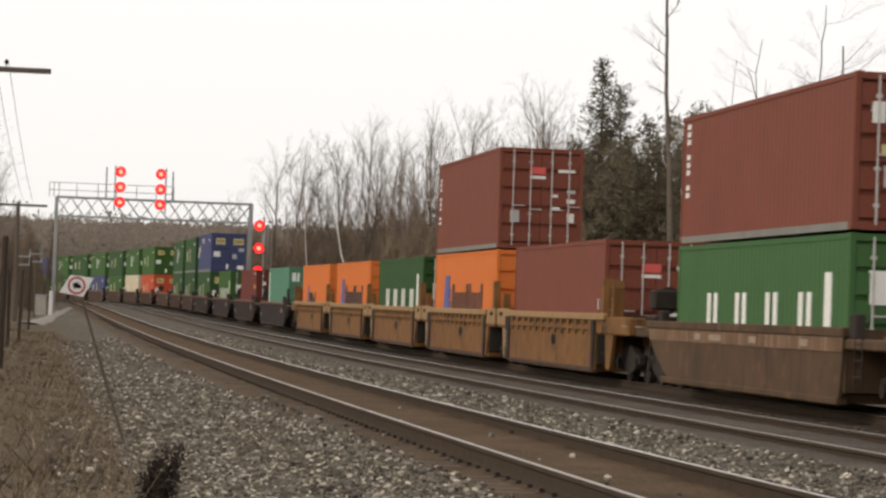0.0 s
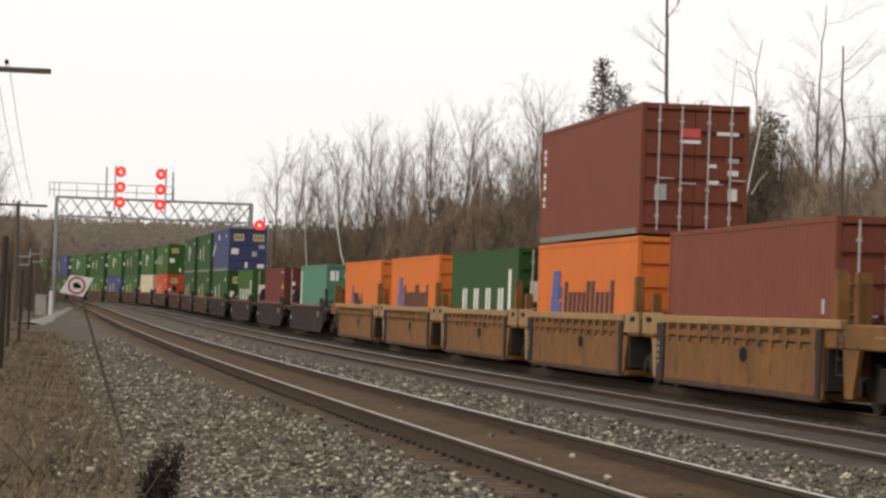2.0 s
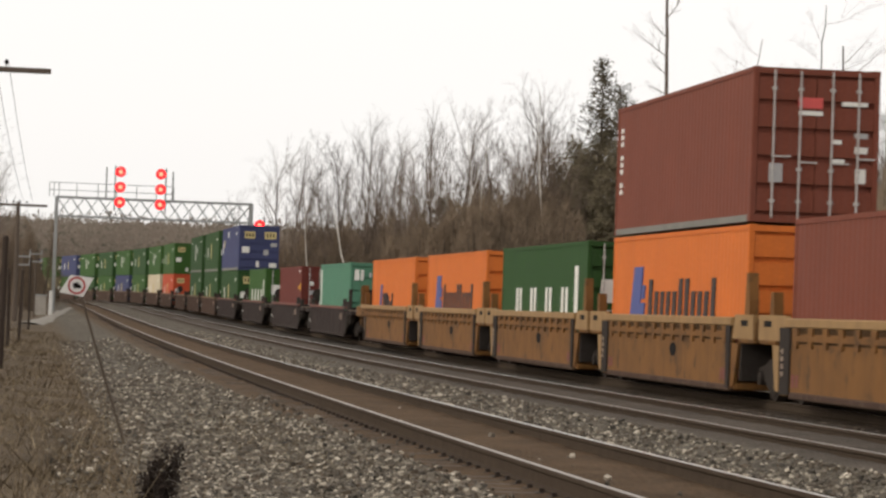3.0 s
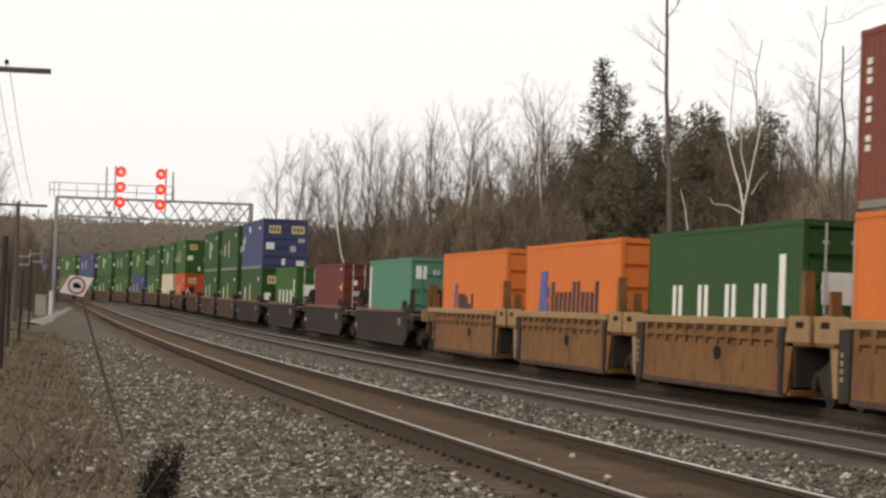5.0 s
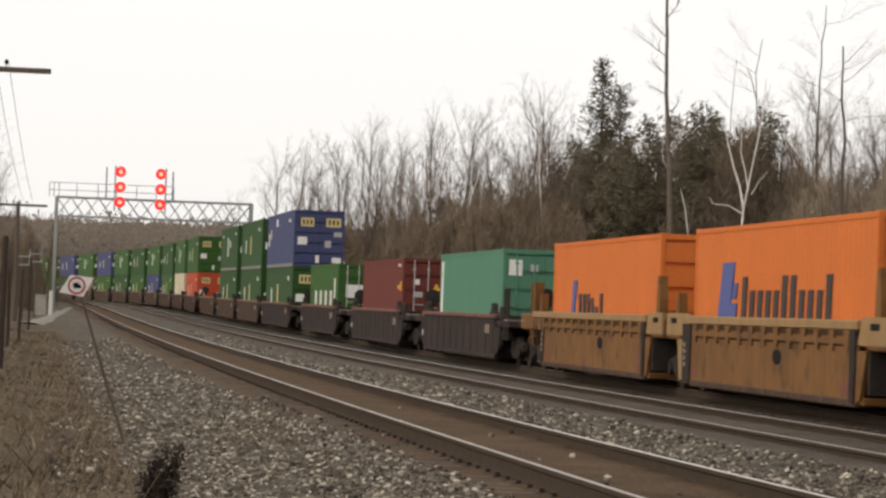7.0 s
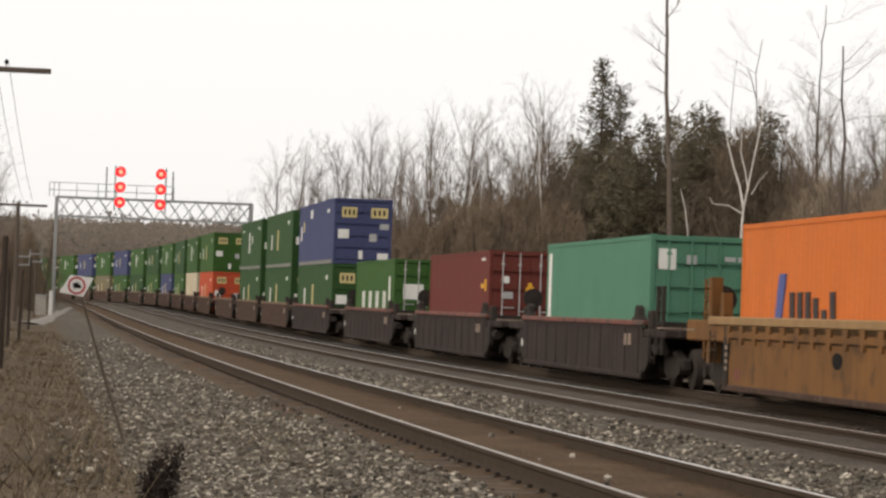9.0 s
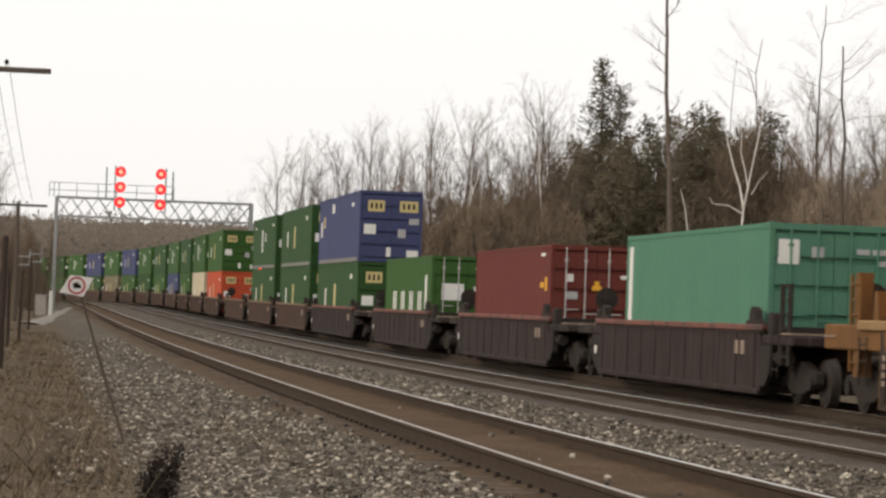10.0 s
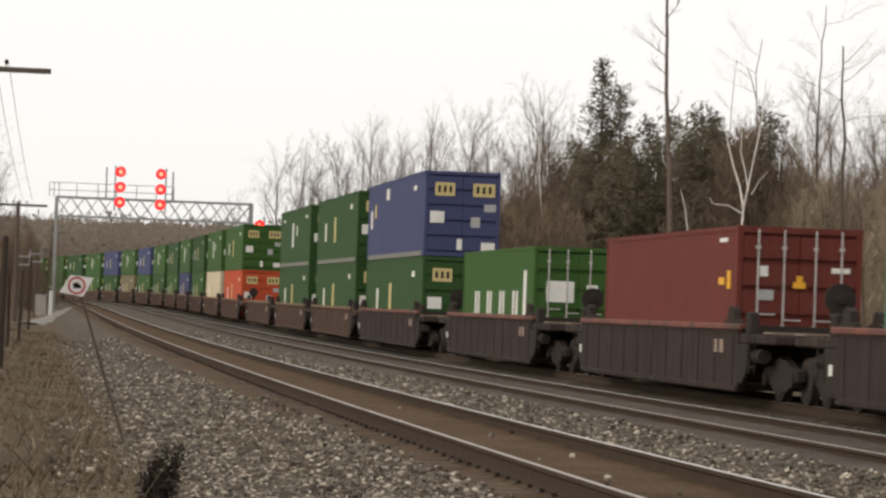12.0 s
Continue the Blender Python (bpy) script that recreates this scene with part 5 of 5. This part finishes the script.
bent_tree("tall_bare_tree", "tall thin grey trunk with few short limbs", 30, 130.1, [([(-0.1, -0.3), (-0.1, 5.2), (-0.28, 8.02), (-0.45, 10.71), (-0.56, 13.41), (-0.6, 16.11), (-0.65, 18.54)], 0.16, 0.05)], BARK, 1, 1.6)
bent_tree("white_tree", "white-barked forked leafless tree", 32, 124.1, [([(-0.17, -0.3), (-0.17, 4.87), (-0.1, 5.9), (0.11, 6.82), (0.21, 7.72), (0.46, 8.9), (0.71, 10.46), (0.77, 11.89)], 0.085, 0.016), ([(-0.1, 5.85), (-0.29, 6.93), (-0.64, 7.82), (-0.91, 8.84), (-1.13, 9.86)], 0.058, 0.014), ([(0.11, 6.76), (-0.11, 7.71), (-0.29, 8.48), (-0.29, 9.38)], 0.034, 0.012), ([(-0.17, 5.7), (-0.79, 6.03), (-1.54, 6.08), (-1.68, 6.38)], 0.034, 0.012), ([(0.25, 6.56), (0.62, 7.22), (0.96, 7.63)], 0.024, 0.010)], BARK_PALE, 3, 0.7)
bent_tree("dark_trunk_tree", "dark leafless tree with a broken upright trunk", 38, 128.4, [([(-0.19, -0.3), (-0.19, 5.0), (-0.22, 6.88), (-0.21, 9.03), (-0.35, 10.91), (-0.38, 13.55)], 0.13, 0.035)], BARK_DARK, 1, 3.2)
bent_tree("thin_upright_tree", "thin upright leafless tree", 39, 136.1, [([(-0.32, -0.3), (-0.32, 5.13), (-0.32, 7.97), (-0.26, 10.81), (-0.26, 13.38), (-0.08, 16.24)], 0.09, 0.02)], BARK_DARK, 1, 2.6)
bent_tree("thin_upright_tree", "thin upright leafless tree beside the white tree", 38, 144.1, [([(-0.31, -0.3), (-0.31, 5.33), (-0.34, 8.33), (-0.37, 11.33), (-0.5, 13.43), (-0.22, 15.25)], 0.08, 0.015), ([(-0.39, 11.78), (-0.74, 13.12), (-1.0, 13.71)], 0.03, 0.012)], BARK, 1, 1.9)
bent_tree("thin_upright_tree", "thin upright leafless tree above the evergreens", 40, 158.1, [([(-0.4, -0.3), (-0.4, 5.55), (-0.36, 10.48), (-0.24, 13.11), (-0.04, 15.26)], 0.06, 0.012)], BARK, 3, 1.0)
bent_tree("slim_tree", "slim pale trunk at the edge of the wood", 27, 174.0, [([(-0.23, -0.3), (-0.23, 4.74), (-0.14, 6.35), (0.02, 8.14), (0.03, 9.92), (-0.26, 12.05)], 0.075, 0.02), ([(0.02, 8.07), (0.45, 9.23), (0.58, 10.66)], 0.035, 0.012)], BARK_PALE, 3, 1.0)
bent_tree("slim_tree", "slim pale trunk at the edge of the wood", 27, 168.6, [([(-0.18, -0.3), (-0.18, 5.55), (-0.12, 6.93), (-0.11, 8.66), (0.12, 11.09)], 0.05, 0.015)], BARK_PALE, 3, 1.0)
bent_tree("slim_tree", "slim pale trunk at the edge of the wood", 29, 159.0, [([(-0.1, -0.3), (-0.1, 4.99), (-0.13, 6.95), (-0.29, 8.91), (-0.47, 11.19), (-0.42, 13.49)], 0.065, 0.02)], BARK_PALE, 2, 1.2)
bent_tree("leaning_tree", "pale leaning trunk behind the train", 22.5, 203.9, [([(0.17, -0.3), (0.17, 3.93), (-0.25, 5.16), (-0.56, 6.81), (-0.95, 8.45)], 0.085, 0.04)], BARK_PALE, 2, 1.0)
bent_tree("slim_tree", "slim pale trunk at the edge of the wood", 24, 245.1, [([(-0.26, -0.3), (-0.26, 4.38), (-0.5, 6.86), (-0.54, 9.35)], 0.05, 0.02)], BARK_PALE, 0, 1.2)
bent_tree("slim_tree", "slim pale trunk among the evergreens", 31, 131.1, [([(0.01, -0.3), (0.01, 5.05), (-0.19, 6.13), (-0.42, 7.07)], 0.05, 0.02)], BARK_PALE, 3, 0.7)


# trees on the near bank, at the very edge of the view
for x, y, k, sc in ((-3.2, 150, 1, 0.80), (-2.4, 190, 2, 0.9), (-4.6, 170, 0, 0.72), (-4.0, 215, 4, 1.0), (-3.4, 240, 3, 0.6), (-1.9, 262, 4, 0.8), (-3.2, 128, 4, 0.6)):
    plant(BARE, k, x, y, sc)
for x, y, k, sc in ((-2.2, 95, 0, 0.35), (-2.4, 140, 1, 0.45), (-2.0, 180, 2, 0.45), (-2.6, 210, 0, 0.6), (-1.8, 240, 1, 0.6), (-1.2, 270, 2, 0.5), (-2.9, 255, 0, 0.8)):
    plant(BUSH, k, x, y, sc)


# scrub that hides the line beyond the bend
for k in range(46):
    y = rng.uniform(215, 345)
    x = rng.uniform(-0.0140, 0.0035) * y - (bend(y) if y > BEND_START else 0) * 1.0
    x = min(x, 0.9)
    j = rng.randrange(3)
    plant(BUSH, j, x, y, rng.uniform(0.45, 0.95))


def far_woods():
    """The hill of grey woods that closes the view: thousands of thin stems and crowns with an uneven top."""
    g = random.Random(5)
    b = Build()
    for k in range(9000):
        y = g.uniform(470, 760)
        x = g.uniform(-0.075, 0.16) * y - 8
        z = 4.6 + (y - 470) * 0.037
        h = g.uniform(7.5, 11.5)
        if abs(x - (L2 + bend(min(y, 560)))) < 9 and y < 560:
            continue
        w = g.uniform(0.06, 0.14)
        spire = g.random() < 0.12
        b.add([(x - w, y, z - 1), (x + w, y, z - 1), (x + g.uniform(-0.3, 0.3), y, z + h * (1.12 if spire else 0.85))], [(0, 1, 2)])
        for j in range(22):
            f = g.random()
            r = (1.5 * (1 - f) + 0.1) if spire else 2.1 * math.sqrt(max(0.02, 1 - (2 * f - 1) ** 2))
            q = Vector((x + g.gauss(0, 0.5) * r, y + g.uniform(-1, 1), z + h * (0.1 + (1.02 if spire else 0.86) * f)))
            size = 0.34 if spire else 0.42
            b.add([(q.x + g.gauss(0, size), q.y, q.z + g.gauss(0, size)) for _ in range(3)], [(0, 1, 2)])
    return single("far_woods", b, WOODS_HAZED, "leafless woods on a distant hill, haze put into their tones", "woods", "stuff")


far_woods()


def gravel_path():
    """A pale worn gravel crossing that meets the line from the bank."""
    b = Build()
    line = ((132, -0.9), (150, 0.0), (170, 0.65), (195, 1.35), (225, 2.35), (240, 3.0))
    v = []
    xs = [150 + 3 * i for i in range(31)]
    for i, y in enumerate(xs):
        mid = next(xa + (xb - xa) * (y - ya) / (yb - ya) for (ya, xa), (yb, xb) in zip(line, line[1:]) if y <= yb)
        half = (0.62 if y < 180 else 0.42) + 0.10 * math.sin(i * 1.3) + 0.06 * math.sin(i * 3.1)
        for d in (-half, -half / 3, half / 3, half):
            x = mid + d
            v.append((x, y, section(x) + rise(y) + (0.10 if abs(d) < half else 0.0)))
    b.add(v, [(4 * i + k, 4 * i + 4 + k, 4 * i + 5 + k, 4 * i + 1 + k) for i in range(len(xs) - 1) for k in range(3)])
    return single("path", b, material("pale_gravel", (0.27, 0.245, 0.21), 0.95, second=(0.13, 0.115, 0.095), scale=0.8, amount=0.6), "pale worn gravel path beside the railway", "path", "structure", smooth=True)


gravel_path()


# ---- ballast, ties and dead grass ----
def scatter_stones():
    g = random.Random(11)
    b = Build()
    zones = ((1.0, 3.6, 17, 36, 13000), (1.0, 3.4, 34, 62, 5200), (1.0, 3.3, 60, 110, 2200), (6.4, 7.7, 58, 130, 1500), (6.3, 7.8, 22, 60, 6200), (10.4, 12.4, 34, 80, 3600), (3.3, 3.75, 17, 45, 500), (3.8, 6.2, 17, 40, 60), (0.2, 1.1, 17, 40, 700))
    for x0, x1, y0, y1, n in zones:
        for k in range(n):
            x, y = g.uniform(x0, x1), y0 + (y1 - y0) * g.random() ** 1.25
            r = g.uniform(0.011, 0.026) * (1.6 if g.random() < 0.05 else 1) * (1 + 0.005 * (y - 17))
            z = section(x) + rise(y) + r * 0.35
            if L1 - 1.4 < x < L1 + 1.4:
                z += 0.01
            m = Euler((g.uniform(-0.5, 0.5), g.uniform(-0.5, 0.5), g.uniform(0, 6.28))).to_matrix()
            v = []
            for cx in (-1, 1):
                for cy in (-1, 1):
                    for cz in (-1, 1):
                        q = m @ Vector((cx * r * g.uniform(0.55, 1.15), cy * r * g.uniform(0.45, 0.95), cz * r * g.uniform(0.35, 0.75)))
                        v.append((x + q.x, y + q.y, z + q.z))
            b.add(v, [(0, 1, 3, 2), (4, 6, 7, 5), (0, 4, 5, 1), (2, 3, 7, 6), (0, 2, 6, 4), (1, 5, 7, 3)])
    return single("ballast", b, STONE, "loose grey and brown ballast stones beside the rails", "ballast", "stuff")


scatter_stones()


def grass():
    g = random.Random(13)
    b = Build()
    for k in range(42000):
        y = 17 + 110 * g.random() ** 1.8
        x = g.uniform(-3.6, 1.15 + g.gauss(0, 0.25))
        z = section(x) + rise(y) - 0.03
        tall = g.random() < 0.02
        h = g.uniform(0.2, 0.5) if tall else g.uniform(0.03, 0.12)
        a = g.uniform(0, 6.28)
        lean = h * g.uniform(0.4, 1.6)
        w = g.uniform(0.004, 0.009) * (1 + y * 0.012)
        b.add([(x - w, y, z), (x + w, y, z), (x + math.cos(a) * lean, y + math.sin(a) * lean, z + h)], [(0, 1, 2)])
    for k in range(1500):
        x, y = g.gauss(2.75, 0.35), g.gauss(34, 4)
        z = section(x) + rise(y) - 0.01
        a = g.uniform(0, 6.28)
        lean = g.uniform(0.05, 0.16)
        b.add([(x - 0.006, y, z), (x + 0.006, y, z), (x + math.cos(a) * lean, y + math.sin(a) * lean, z + g.uniform(0.02, 0.09))], [(0, 1, 2)])
    for k in range(60):
        x, y = g.uniform(-0.6, 0.9), g.uniform(19, 34)
        z = section(x) + rise(y) - 0.03
        h, a = g.uniform(0.35, 0.8), g.uniform(-0.5, 0.9)
        b.tube((x, y, z), (x + a * h * 0.7, y + g.gauss(0, 0.15), z + h), 0.0045, 0.002, n=3, caps=False)
    return single("dead_grass", b, GRASS, "flattened brown dead grass on the bank", "grass", "stuff")


grass()


def dead_weed():
    """A dark clump of dried weed standing in the ballast."""
    g = random.Random(17)
    x, y = 0.97, 21.6
    t = thing("dead_weed", "dark brown dried weed clump in the ballast", "weed", pose(x, y, section(x) + rise(y)))
    st, cl = Build(), Build()
    for k in range(9):
        a = g.uniform(0, 6.28)
        p = Vector((g.gauss(0, 0.05), g.gauss(0, 0.05), -0.03))
        q = p + Vector((math.cos(a) * 0.08 + 0.05, math.sin(a) * 0.08, g.uniform(0.3, 0.6)))
        st.tube(p, q, 0.006, 0.003, n=4)
        for j in range(170):
            m = p.lerp(q, g.uniform(0.0, 1.0)) + Vector((g.gauss(0, 0.042), g.gauss(0, 0.042), g.gauss(0, 0.02)))
            u = Vector((g.gauss(0, 1), g.gauss(0, 1), g.gauss(0, 1))).normalized() * g.uniform(0.015, 0.045)
            w = Vector((g.gauss(0, 1), g.gauss(0, 1), g.gauss(0, 1))).normalized() * 0.014
            cl.add([tuple(m - u - w), tuple(m - u + w), tuple(m + u)], [(0, 1, 2)])
    part("stem", st, BARK_DARK, t)
    part("seed_head", cl, material("dry_seed", (0.035, 0.024, 0.018), 0.95, bump=0), t)


dead_weed()


def lay_ties():
    """Ties with plates and spikes; those past the first three hundred are one piece."""
    tie = Build()
    tie.bevel_box(-1.29, 1.29, -0.11, 0.11, -0.17, 0.0, 0.012)
    tie_data = tie.data("tie", TIE)
    g = random.Random(19)
    for track, lateral, drop, first, count in ((TRACKS[0], L1, 0.0, 14.0, 300), (TRACKS[1], L2, 0.0, 22.0, 200), (TRACKS[2], L3, DROP3, 34.0, 120)):
        for k in range(count):
            y = first + 0.54 * k
            ob = new("tie", tie_data)
            ob.parent = track
            p = on_line(lateral + g.gauss(0, 0.03), y, drop)
            ob.matrix_basis = pose(p[0], p[1], p[2] - 0.188 + g.gauss(0, 0.004), 0, 0, g.gauss(0, 0.5))
        if track is not TRACKS[0]:
            continue
        pl = Build()
        for k in range(count):
            y = first + 0.54 * k
            for sx in (-1, 1):
                x = lateral + sx * GAUGE
                z = rise(y) + drop
                pl.box(x - 0.15, x + 0.10, y - 0.09, y + 0.09, z - 0.188, z - 0.178)
                if sx < 0:
                    pl.box(x - 0.122, x - 0.082, y - 0.05, y - 0.01, z - 0.178, z - 0.145)
        o = part("fastening", pl, PLATE, track, "rusty tie plates and spikes")
        tagged(o, kind="stuff")


lay_ties()
motions()
